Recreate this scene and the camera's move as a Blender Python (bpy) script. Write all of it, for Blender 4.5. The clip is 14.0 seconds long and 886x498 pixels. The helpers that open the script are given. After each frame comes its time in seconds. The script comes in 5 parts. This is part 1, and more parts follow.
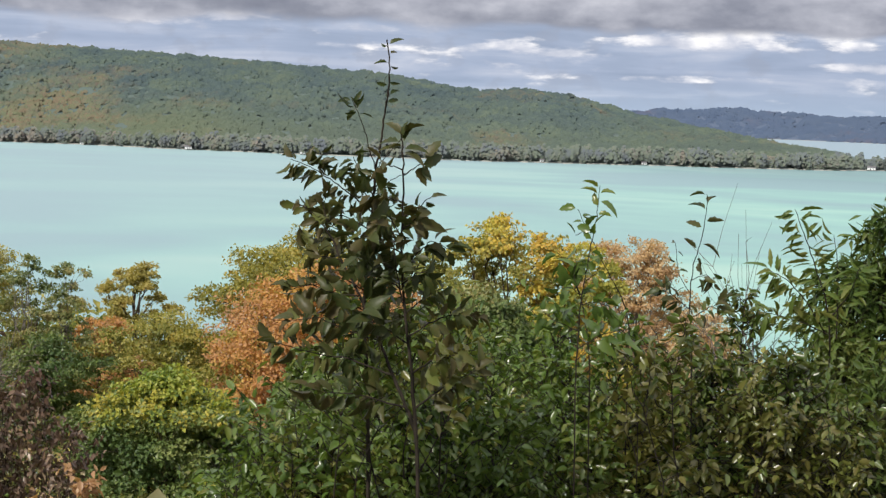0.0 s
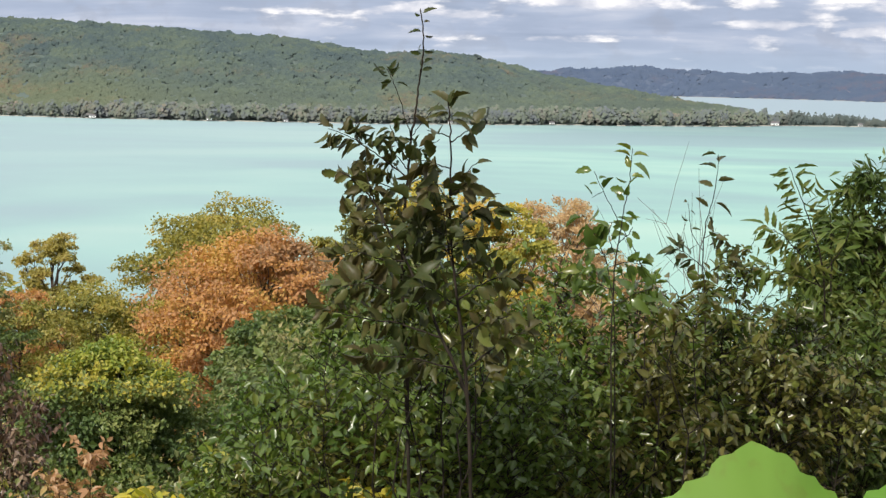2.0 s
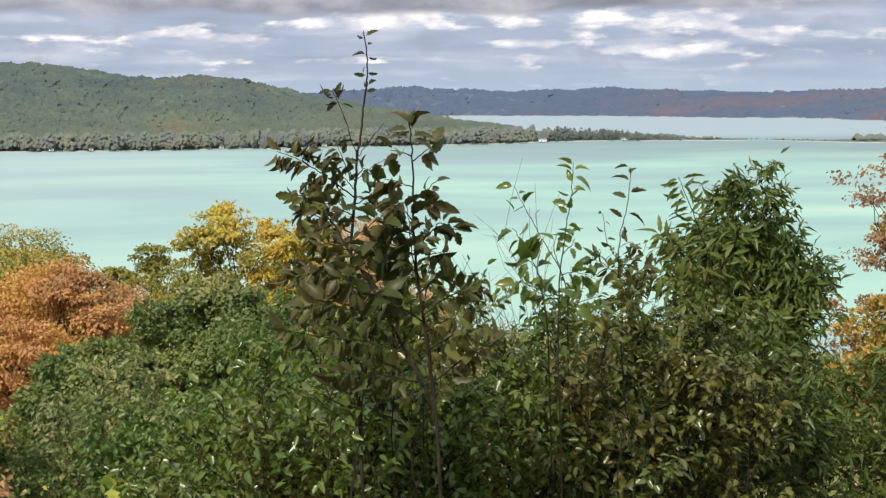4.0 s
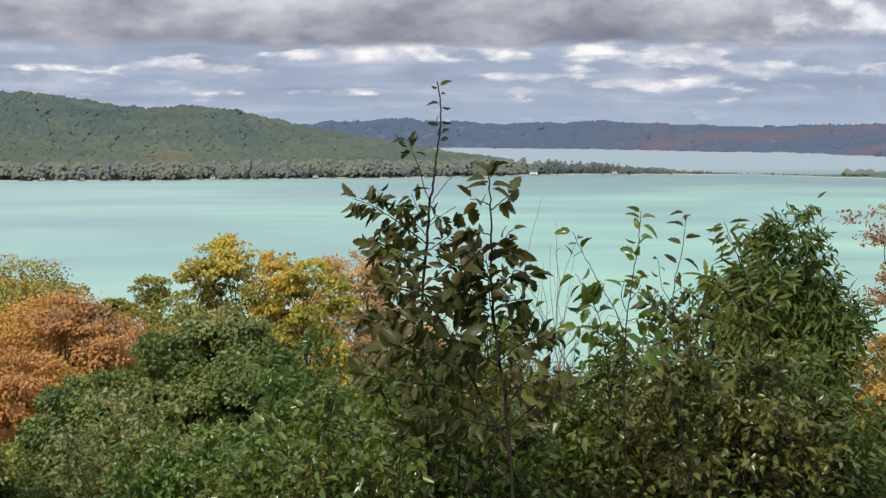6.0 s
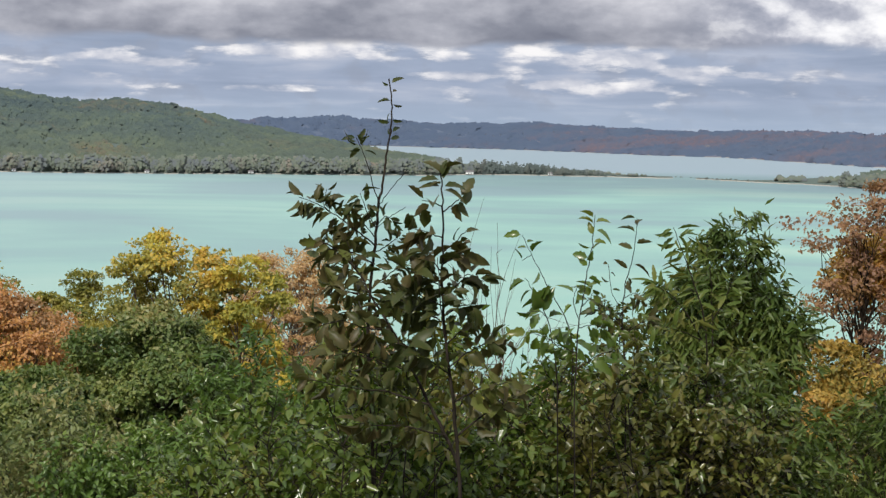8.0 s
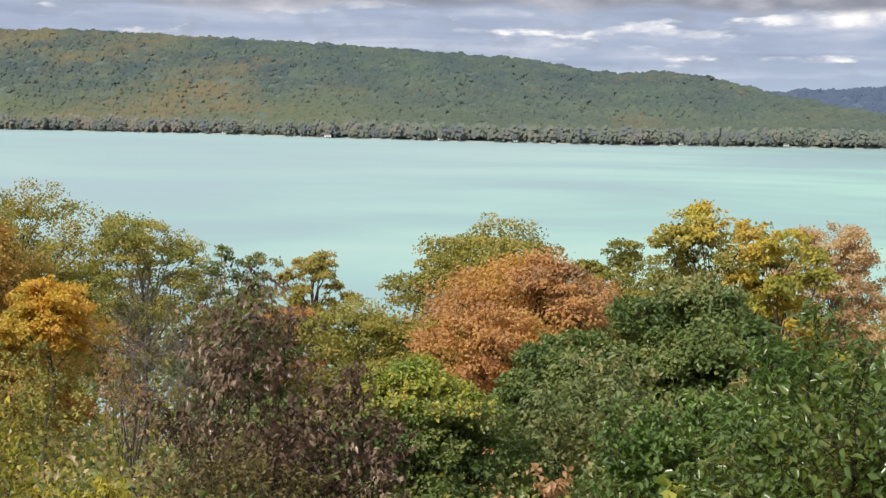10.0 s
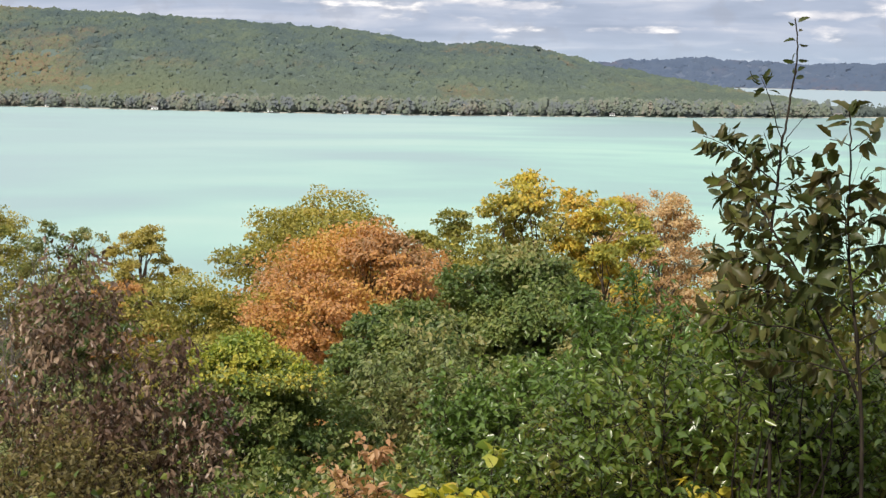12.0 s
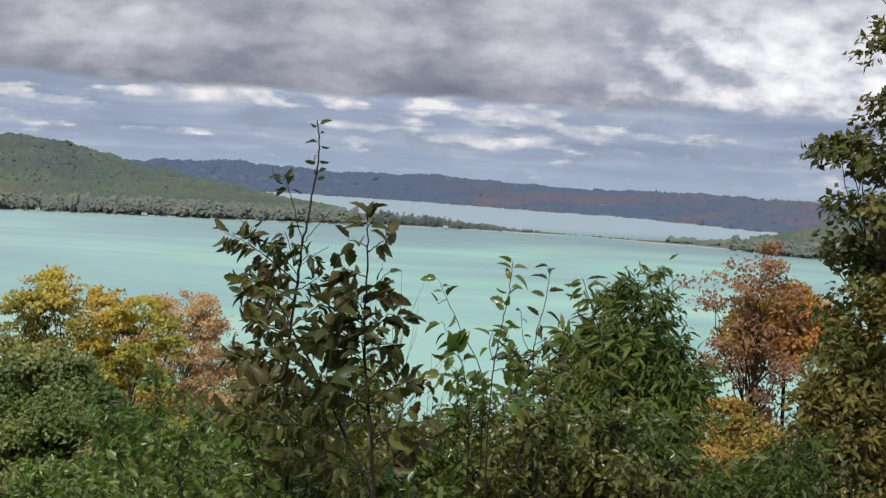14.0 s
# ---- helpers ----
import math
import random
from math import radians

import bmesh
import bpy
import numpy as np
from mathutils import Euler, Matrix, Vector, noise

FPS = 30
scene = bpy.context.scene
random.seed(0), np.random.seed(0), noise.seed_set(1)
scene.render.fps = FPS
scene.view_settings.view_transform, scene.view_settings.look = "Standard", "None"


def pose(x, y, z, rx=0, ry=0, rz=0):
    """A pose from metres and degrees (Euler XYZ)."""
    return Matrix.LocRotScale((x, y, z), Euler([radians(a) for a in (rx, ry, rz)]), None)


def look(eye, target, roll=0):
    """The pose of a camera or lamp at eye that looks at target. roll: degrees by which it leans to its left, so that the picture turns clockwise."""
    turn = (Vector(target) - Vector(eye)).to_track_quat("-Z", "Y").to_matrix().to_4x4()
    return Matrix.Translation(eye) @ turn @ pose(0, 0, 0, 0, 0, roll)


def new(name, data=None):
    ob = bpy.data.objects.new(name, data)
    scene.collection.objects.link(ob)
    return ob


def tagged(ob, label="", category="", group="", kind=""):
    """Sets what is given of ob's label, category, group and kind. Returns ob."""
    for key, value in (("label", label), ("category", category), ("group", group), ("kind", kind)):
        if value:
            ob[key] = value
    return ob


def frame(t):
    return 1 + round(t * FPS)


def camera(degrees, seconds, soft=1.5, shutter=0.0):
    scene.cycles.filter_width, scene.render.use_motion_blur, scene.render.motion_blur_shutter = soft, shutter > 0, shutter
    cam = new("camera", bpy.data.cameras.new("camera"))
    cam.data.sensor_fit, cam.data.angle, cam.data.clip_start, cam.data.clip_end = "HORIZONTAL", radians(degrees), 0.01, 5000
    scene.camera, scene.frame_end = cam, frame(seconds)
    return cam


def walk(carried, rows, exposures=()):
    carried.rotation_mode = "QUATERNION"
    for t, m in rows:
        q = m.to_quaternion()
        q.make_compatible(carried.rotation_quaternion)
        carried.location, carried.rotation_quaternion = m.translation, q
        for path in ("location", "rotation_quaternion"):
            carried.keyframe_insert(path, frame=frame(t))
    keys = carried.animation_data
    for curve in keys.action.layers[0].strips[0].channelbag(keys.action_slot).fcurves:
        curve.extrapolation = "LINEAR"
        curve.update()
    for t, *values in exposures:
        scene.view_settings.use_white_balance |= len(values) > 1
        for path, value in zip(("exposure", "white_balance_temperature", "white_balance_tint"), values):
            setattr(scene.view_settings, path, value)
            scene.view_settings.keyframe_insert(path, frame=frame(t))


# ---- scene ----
cam = camera(32.20, 14.0, soft=1.4)
PATH = [
    (0.00, (1.178, 0.361, 1.553), (-0.981, 10.085, 0.665), 1.77),
    (0.50, (1.098, 0.326, 1.557), (-1.164, 10.020, 0.595), 1.31),
    (1.00, (1.020, 0.284, 1.559), (-1.159, 9.989, 0.526), 0.98),
    (1.50, (0.944, 0.240, 1.559), (-0.972, 9.994, 0.469), 0.97),
    (2.00, (0.855, 0.204, 1.559), (-0.723, 10.015, 0.444), 0.75),
    (2.50, (0.743, 0.169, 1.558), (-0.579, 10.015, 0.409), 0.51),
    (3.00, (0.618, 0.134, 1.557), (-0.377, 10.019, 0.421), 0.08),
    (3.50, (0.506, 0.105, 1.555), (-0.051, 10.032, 0.485), -0.36),
    (3.70, (0.421, 0.084, 1.551), (0.074, 10.025, 0.525), -0.47),
    (4.00, (0.382, 0.077, 1.553), (0.250, 10.029, 0.582), -0.57),
    (4.30, (0.332, 0.070, 1.559), (0.345, 10.028, 0.646), -0.63),
    (4.60, (0.277, 0.064, 1.568), (0.374, 10.026, 0.709), -0.65),
    (4.90, (0.223, 0.057, 1.579), (0.352, 10.023, 0.767), -0.62),
    (5.20, (0.178, 0.049, 1.588), (0.295, 10.018, 0.813), -0.55),
    (5.50, (0.148, 0.039, 1.596), (0.219, 10.010, 0.841), -0.44),
    (5.80, (0.139, 0.027, 1.599), (0.140, 9.999, 0.845), -0.28),
    (6.00, (0.153, -0.009, 1.602), (0.086, 9.961, 0.838), -0.12),
    (6.50, (0.164, 0.002, 1.602), (0.164, 9.971, 0.818), 0.11),
    (7.00, (0.164, 0.066, 1.600), (0.490, 10.029, 0.806), 0.56),
    (7.20, (0.155, 0.145, 1.597), (0.630, 10.102, 0.804), 0.78),
    (7.50, (0.146, 0.155, 1.598), (0.710, 10.108, 0.810), 0.97),
    (7.80, (0.128, 0.138, 1.600), (0.617, 10.096, 0.823), 1.04),
    (8.10, (0.105, 0.103, 1.603), (0.376, 10.070, 0.838), 1.04),
    (8.40, (0.078, 0.060, 1.606), (0.014, 10.031, 0.848), 0.99),
    (8.70, (0.052, 0.018, 1.608), (-0.442, 9.977, 0.849), 0.94),
    (9.00, (0.029, -0.012, 1.609), (-0.965, 9.908, 0.832), 0.93),
    (9.30, (0.013, -0.021, 1.608), (-1.527, 9.826, 0.794), 1.00),
    (9.50, (-0.019, -0.005, 1.599), (-2.024, 9.754, 0.745), 1.09),
    (10.00, (-0.051, -0.003, 1.592), (-3.067, 9.478, 0.590), 0.84),
    (10.50, (-0.062, -0.019, 1.589), (-3.680, 9.230, 0.420), 0.59),
    (11.00, (-0.048, -0.038, 1.589), (-3.652, 9.201, 0.307), 0.43),
    (11.50, (-0.022, -0.047, 1.592), (-3.005, 9.411, 0.305), 0.54),
    (12.00, (0.003, -0.036, 1.595), (-1.948, 9.701, 0.422), 0.67),
    (12.50, (0.020, -0.011, 1.594), (-0.802, 9.913, 0.681), 1.21),
    (13.00, (0.028, 0.015, 1.590), (0.146, 9.995, 0.975), 2.12),
    (13.50, (0.030, 0.027, 1.585), (0.762, 9.992, 1.184), 2.76),
    (14.00, (0.031, 0.023, 1.580), (1.066, 9.960, 1.166), 3.28),
]
walk(cam, [(t, look(eye, target, roll)) for t, eye, target, roll in PATH],
     exposures=[(0.0, 0.08, 6450, 10), (1.5, 0.24, 6600, 10), (2.5, 0.18, 6600, 10), (3.0, 0.32, 6750, 10), (3.7, 0.25, 6750, 10), (6.0, -0.06, 6480, 10), (7.2, -0.1, 6480, 10),
                (9.5, 0.0, 6480, 10), (11.0, 0.33, 6850, 10), (12.0, 0.27, 6850, 10), (12.5, 0.22, 6700, 10), (13.0, -0.15, 6480, 10), (14.0, -0.22, 6380, 10)])

# ---- world and sun ----
LAKE = -48.4
SUN_AZ, SUN_EL = radians(205), radians(42)
world = bpy.data.worlds.new("world")
scene.world = world
world.use_nodes = True


class Nodes:
    """Short hand for building a node tree."""

    def __init__(self, tree):
        self.t = tree
        tree.nodes.clear()

    def add(self, kind, ins=None, **props):
        n = self.t.nodes.new(kind)
        for k, v in props.items():
            if k == "operation":
                n.operation = v
            elif k == "blend_type":
                n.blend_type = v
            elif k == "data_type":
                n.data_type = v
            elif k == "sky_type":
                n.sky_type = v
            elif k == "noise_dimensions":
                n.noise_dimensions = v
        for k, v in (ins or {}).items():
            if isinstance(v, bpy.types.NodeSocket):
                self.t.links.new(v, n.inputs[k])
            else:
                n.inputs[k].default_value = v
        return n

    def math(self, op, a, b=0.0, c=0.0):
        return self.add("ShaderNodeMath", {0: a, 1: b, 2: c}, operation=op).outputs[0]

    def mix(self, f, a, b, blend="MIX"):
        n = self.add("ShaderNodeMix", {0: f, 6: a, 7: b}, data_type="RGBA", blend_type=blend)
        return n.outputs[2]

    def noise(self, vec, scale, detail=3.0, rough=0.55, distortion=0.0):
        return self.add("ShaderNodeTexNoise", {"Vector": vec, "Scale": scale, "Detail": detail, "Roughness": rough, "Distortion": distortion}).outputs[0]

    def ramp(self, f, stops):
        n = self.add("ShaderNodeValToRGB", {0: f})
        els = n.color_ramp.elements
        while len(els) < len(stops):
            els.new(0.5)
        for e, (p, c) in zip(els, stops):
            e.position, e.color = p, (*c, 1.0) if len(c) == 3 else c
        return n.outputs[0]

    def smooth(self, v, lo, hi):
        n = self.add("ShaderNodeMapRange", {0: v, 1: lo, 2: hi, 3: 0.0, 4: 1.0})
        n.interpolation_type = "SMOOTHSTEP"
        return n.outputs[0]


# heaped clouds below the deck's edge: bearing, height, half width, half height in degrees, and how brightly they are lit
HEAPS = [(-23.5, 3.2, 3.0, 0.30, 0.7), (-16.4, 2.95, 3.2, 0.22, 0.7), (-9.4, 2.40, 2.0, 0.17, 0.8), (-6.6, 2.85, 1.8, 0.22, 0.8), (-1.5, 3.02, 2.6, 0.36, 1.0),
         (1.6, 2.75, 2.0, 0.24, 0.8), (2.8, 2.0, 2.2, 0.16, 0.7), (6.9, 2.65, 2.7, 0.50, 1.0), (10.8, 1.95, 2.4, 0.42, 1.0), (15.1, 2.1, 2.2, 0.34, 0.8), (5.2, 1.75, 1.6, 0.14, 0.6), (-4.0, 1.45, 2.4, 0.12, 0.5)]


def build_world():
    g = Nodes(world.node_tree)
    way = g.add("ShaderNodeTexCoord").outputs["Generated"]
    x, y, z = g.add("ShaderNodeSeparateXYZ", {0: way}).outputs
    az = g.math("MULTIPLY", g.math("ARCTAN2", x, y), 57.2958)
    el = g.math("MULTIPLY", g.math("ARCSINE", z), 57.2958)

    def field(wide, tall, detail, rough, distortion, shift=0.0):
        at = g.add("ShaderNodeCombineXYZ", {0: g.math("MULTIPLY_ADD", az, wide, shift), 1: g.math("MULTIPLY", el, tall), 2: shift}).outputs[0]
        return g.noise(at, 1.0, detail, rough, distortion)

    swell = field(0.11, 0.42, 4.0, 0.5, 0.3, 1.3)
    lumps = field(0.24, 0.55, 7.0, 0.52, 0.1, 3.1)
    billow = field(0.70, 1.15, 7.0, 0.52, 0.1, 5.2)
    wisps = field(0.14, 1.35, 5.0, 0.5, 0.5, 7.7)
    # low down: lilac haze with thin, long, lit streaks
    streak = g.math("ADD", g.math("MULTIPLY", wisps, 0.7), g.math("MULTIPLY", lumps, 0.3))
    col = g.ramp(streak, [(0.36, (0.285, 0.34, 0.435)), (0.50, (0.355, 0.41, 0.51)), (0.60, (0.45, 0.49, 0.57)), (0.72, (0.66, 0.66, 0.69))])
    col = g.mix(g.math("MULTIPLY", g.smooth(billow, 0.50, 0.66), 0.45), col, (0.315, 0.345, 0.41, 1))
    # heaped clouds, lit on top and grey below
    puffs = field(0.42, 1.55, 6.0, 0.54, 0.1, 2.4)
    bias = 0.0
    for a, e, w, h, power in HEAPS:
        u, v = g.math("MULTIPLY_ADD", az, 0.55 / w, -0.55 * a / w), g.math("MULTIPLY_ADD", el, 0.6 / h, -0.6 * e / h)
        near = g.math("SUBTRACT", 1.0, g.math("ADD", g.math("MULTIPLY", u, u), g.math("MULTIPLY", v, v)))
        bias = g.math("MAXIMUM", bias, g.math("MULTIPLY", near, 0.20 * power))
    puffs = g.math("ADD", g.math("SUBTRACT", puffs, 0.035), bias)
    lit = g.ramp(g.math("MULTIPLY_ADD", billow, 0.75, g.math("MULTIPLY", puffs, 0.45)), [(0.52, (0.44, 0.47, 0.54)), (0.66, (0.60, 0.61, 0.65)), (0.80, (0.93, 0.90, 0.86))])
    col = g.mix(g.smooth(puffs, 0.53, 0.68), col, lit)
    # the heavy deck: flat and dark at its lower edge, paler and mottled higher up
    tone = g.math("ADD", g.math("MULTIPLY_ADD", lumps, 1.25, -0.625), g.math("MULTIPLY_ADD", swell, 0.7, -0.35))
    tone = g.math("ADD", tone, g.math("MULTIPLY_ADD", billow, 0.55, -0.275))
    tone = g.math("ADD", tone, g.math("MULTIPLY_ADD", g.smooth(el, 3.0, 6.0), 0.36, 0.30))
    deck = g.ramp(tone, [(0.02, (0.185, 0.195, 0.235)), (0.28, (0.26, 0.27, 0.31)), (0.52, (0.41, 0.415, 0.45)), (0.78, (0.62, 0.615, 0.635)), (1.0, (0.86, 0.845, 0.83))])
    # torn open to the north-east
    torn = g.math("ADD", g.math("MULTIPLY", g.math("MULTIPLY", g.smooth(az, 9.0, 16.5), g.smooth(el, 1.8, 4.2)), 0.32), g.math("MULTIPLY_ADD", billow, 1.15, g.math("MULTIPLY_ADD", lumps, 0.55, -0.57)))
    white = g.ramp(torn, [(0.30, (0.34, 0.36, 0.42)), (0.44, (0.47, 0.48, 0.53)), (0.54, (0.68, 0.68, 0.70)), (0.66, (0.90, 0.885, 0.865)), (0.82, (1.08, 1.06, 1.02))])
    deck = g.mix(g.math("MULTIPLY", g.smooth(az, 8.5, 14.5), g.smooth(el, 8.5, 5.0)), deck, white)
    deck = g.mix(g.smooth(el, 11.0, 28.0), deck, (0.78, 0.78, 0.80, 1))
    edge = g.math("ADD", el, g.math("MULTIPLY_ADD", lumps, 1.1, -0.55))
    edge = g.math("ADD", edge, g.math("MULTIPLY_ADD", field(0.13, 0.0, 2.0, 0.5, 0.0, 9.1), 1.3, -0.65))
    edge = g.math("ADD", edge, g.math("MULTIPLY_ADD", billow, 0.3, -0.15))
    col = g.mix(g.smooth(edge, 2.98, 3.42), col, deck)
    sky = g.add("ShaderNodeTexSky", sky_type="NISHITA")
    sky.sun_disc, sky.sun_elevation, sky.sun_rotation = False, SUN_EL, SUN_AZ
    clear = g.mix(1.0, sky.outputs[0], (0.1, 0.1, 0.1, 1.0), "MULTIPLY")
    haze = g.mix(0.2, (0.375, 0.485, 0.63, 1.0), clear)
    col = g.mix(g.math("MULTIPLY", g.smooth(el, 1.7, -0.3), 0.75), col, haze)
    col = g.mix(1.0, col, (0.985, 1.0, 1.05, 1), "MULTIPLY")
    bg = g.add("ShaderNodeBackground", {0: col, 1: 1.12})
    g.add("ShaderNodeOutputWorld", {0: bg.outputs[0]})


build_world()
sun = new("sun", bpy.data.lights.new("sun", "SUN"))
sun.data.energy, sun.data.angle, sun.data.color = 3.75, radians(3), (1.0, 0.94, 0.84)
sun.matrix_world = look(Vector((math.sin(SUN_AZ) * math.cos(SUN_EL), math.cos(SUN_AZ) * math.cos(SUN_EL), math.sin(SUN_EL))) * 100, (0, 0, 0))


# ---- materials ----
def material(name):
    m = bpy.data.materials.new(name)
    m.use_nodes = True
    return m, Nodes(m.node_tree)


def leaf_material(name, colours, gloss=0.45, through_light=0.35, patch=1.2, shine=0.3):
    """Leaves: colour by leaf and by bunch, a little light shines through."""
    m, g = material(name)
    pos = g.add("ShaderNodeNewGeometry")
    rnd = pos.outputs["Random Per Island"]
    obj = g.add("ShaderNodeObjectInfo").outputs["Random"]
    bunch = g.noise(pos.outputs["Position"], patch, 2.0, 0.6)
    f = g.math("ADD", g.math("MULTIPLY", g.math("FRACT", g.math("ADD", rnd, obj)), 0.42), g.math("MULTIPLY_ADD", bunch, 1.9, -0.65))
    n = len(colours)
    col = g.ramp(f, [((i + 0.5) / n, c) for i, c in enumerate(colours)])
    fleck = g.noise(pos.outputs["Position"], 90.0, 2.0)
    col = g.mix(g.math("MULTIPLY", g.smooth(fleck, 0.5, 0.75), 0.22), col, (0.16, 0.09, 0.035, 1))
    p = g.add("ShaderNodeBsdfPrincipled", {"Base Color": col, "Roughness": gloss, "Specular IOR Level": shine})
    t = g.add("ShaderNodeBsdfTranslucent", {0: g.mix(1.0, col, (1.25, 1.25, 0.7, 1), "MULTIPLY")})
    s = g.add("ShaderNodeMixShader", {0: through_light, 1: p.outputs[0], 2: t.outputs[0]})
    g.add("ShaderNodeOutputMaterial", {0: s.outputs[0]})
    return m


def bark_material(name, dark, light):
    m, g = material(name)
    pos = g.add("ShaderNodeNewGeometry").outputs["Position"]
    tall = g.add("ShaderNodeVectorMath", {0: pos, 1: (1, 1, 0.25)}, operation="MULTIPLY").outputs[0]
    f = g.noise(tall, 60.0, 5.0, 0.6)
    col = g.ramp(f, [(0.35, dark), (0.65, light)])
    b = g.add("ShaderNodeBump", {"Strength": 0.6, "Distance": 0.004, "Height": f})
    p = g.add("ShaderNodeBsdfPrincipled", {"Base Color": col, "Roughness": 0.9, "Specular IOR Level": 0.12, "Normal": b.outputs[0]})
    g.add("ShaderNodeOutputMaterial", {0: p.outputs[0]})
    return m


def plain_material(name, a, b, scale=3.0, rough=0.7):
    m, g = material(name)
    pos = g.add("ShaderNodeNewGeometry").outputs["Position"]
    f = g.noise(pos, scale, 4.0)
    p = g.add("ShaderNodeBsdfPrincipled", {"Base Color": g.ramp(f, [(0.35, a), (0.65, b)]), "Roughness": rough})
    g.add("ShaderNodeOutputMaterial", {0: p.outputs[0]})
    return m


def forest_material(name, greens, autumn, share, patch, soft=0.5, rough=0.5, east=0.0, foot=None, clump=0.02):
    """Woods far off: colour differs by crown, includes distance haze; autumn comes in patches."""
    m, g = material(name)
    geo = g.add("ShaderNodeNewGeometry")
    pos, rnd = geo.outputs["Position"], geo.outputs["Random Per Island"]
    stand = g.math("ADD", g.math("MULTIPLY_ADD", g.noise(pos, clump, 3.0, 0.6), 1.9, -0.6), g.math("MULTIPLY", rnd, 0.3))
    col = g.ramp(stand, [((i + 0.5) / len(greens), c) for i, c in enumerate(greens)])
    if foot:  # lower slopes lighter: broad-leaved trees, plus thinner distance haze put into the colour
        mixed = g.math("ADD", g.add("ShaderNodeSeparateXYZ", {0: pos}).outputs[2], g.math("MULTIPLY_ADD", g.noise(pos, 0.006, 4.0, 0.6), 120.0, -60.0))
        col = g.mix(g.math("MULTIPLY", g.smooth(mixed, 25.0, -45.0), g.math("MULTIPLY_ADD", g.smooth(g.add("ShaderNodeSeparateXYZ", {0: pos}).outputs[0], -350.0, -950.0), 0.55, 0.3)), col, foot)
    wide = g.noise(pos, patch, 3.0, 0.6)
    odd = g.math("FRACT", g.math("MULTIPLY", rnd, 17.3))
    small = g.noise(pos, patch * 5.0, 5.0, 0.7)
    turn = g.math("ADD", g.math("MULTIPLY_ADD", small, 0.7, -0.27), g.math("MULTIPLY_ADD", wide, 1.45, g.math("MULTIPLY", odd, 0.07)))
    low = g.add("ShaderNodeSeparateXYZ", {0: pos}).outputs[2]
    turn = g.math("ADD", turn, g.math("MULTIPLY", g.smooth(low, 20.0, -45.0), 0.05))
    west = g.add("ShaderNodeSeparateXYZ", {0: pos}).outputs[0]
    turn = g.math("ADD", turn, g.math("MULTIPLY", g.smooth(west, -450.0, -1050.0), 0.2))
    turn = g.math("ADD", turn, g.math("MULTIPLY", g.smooth(west, 150.0, 650.0), east))
    warm = g.ramp(g.math("FRACT", g.math("MULTIPLY", rnd, 7.7)), [((i + 0.5) / len(autumn), c) for i, c in enumerate(autumn)])
    col = g.mix(g.math("MULTIPLY", g.smooth(turn, share - 0.08, share + 0.34), 0.85), col, warm)
    grain = g.noise(pos, 0.6, 4.0, 0.65)
    col = g.mix(rough, col, g.ramp(grain, [(0.3, (0.65, 0.65, 0.65)), (0.7, (1.3, 1.3, 1.3))]), "MULTIPLY")
    # loose foliage scatters the light: its shading is rounder than the crown's own
    up = g.add("ShaderNodeVectorMath", {0: (0.0, -0.45, 0.9), "Scale": soft}, operation="SCALE").outputs[0]
    own = g.add("ShaderNodeVectorMath", {0: geo.outputs["Normal"], "Scale": 1.0 - soft}, operation="SCALE").outputs[0]
    own = g.add("ShaderNodeVectorMath", {0: g.add("ShaderNodeVectorMath", {0: up, 1: own}, operation="ADD").outputs[0]}, operation="NORMALIZE").outputs[0]
    p = g.add("ShaderNodeBsdfDiffuse", {"Color": col, "Roughness": 0.6, "Normal": own})
    g.add("ShaderNodeOutputMaterial", {0: p.outputs[0]})
    return m


def ground_material():
    m, g = material("forest_floor")
    pos = g.add("ShaderNodeNewGeometry").outputs["Position"]
    f = g.math("ADD", g.math("MULTIPLY", g.noise(pos, 0.05, 4.0), 0.5), g.math("MULTIPLY", g.noise(pos, 4.0, 5.0), 0.5))
    col = g.ramp(f, [(0.35, (0.035, 0.04, 0.018)), (0.5, (0.07, 0.06, 0.03)), (0.65, (0.13, 0.10, 0.05))])
    low = g.add("ShaderNodeSeparateXYZ", {0: pos}).outputs[2]
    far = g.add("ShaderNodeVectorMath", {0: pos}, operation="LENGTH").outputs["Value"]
    # ground of the far hill, lifted and greyed by haze in the colour
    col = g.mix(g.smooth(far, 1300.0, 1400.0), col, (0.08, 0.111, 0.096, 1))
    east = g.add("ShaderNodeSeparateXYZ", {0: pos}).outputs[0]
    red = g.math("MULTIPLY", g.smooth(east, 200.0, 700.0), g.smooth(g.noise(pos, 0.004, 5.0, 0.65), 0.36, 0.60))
    # ground of the far ridge: haze as a blue base colour, reddish to the east
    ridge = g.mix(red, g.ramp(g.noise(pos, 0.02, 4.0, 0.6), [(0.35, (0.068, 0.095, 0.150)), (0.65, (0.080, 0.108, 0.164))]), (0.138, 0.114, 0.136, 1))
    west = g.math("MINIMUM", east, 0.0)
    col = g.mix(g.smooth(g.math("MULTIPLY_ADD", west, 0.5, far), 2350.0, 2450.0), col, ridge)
    # a narrow beach at the waterline
    col = g.mix(g.smooth(low, LAKE + 1.05, LAKE + 0.7), col, (0.36, 0.345, 0.31, 1))
    p = g.add("ShaderNodeBsdfPrincipled", {"Base Color": col, "Roughness": 0.95})
    g.add("ShaderNodeOutputMaterial", {0: p.outputs[0]})
    return m


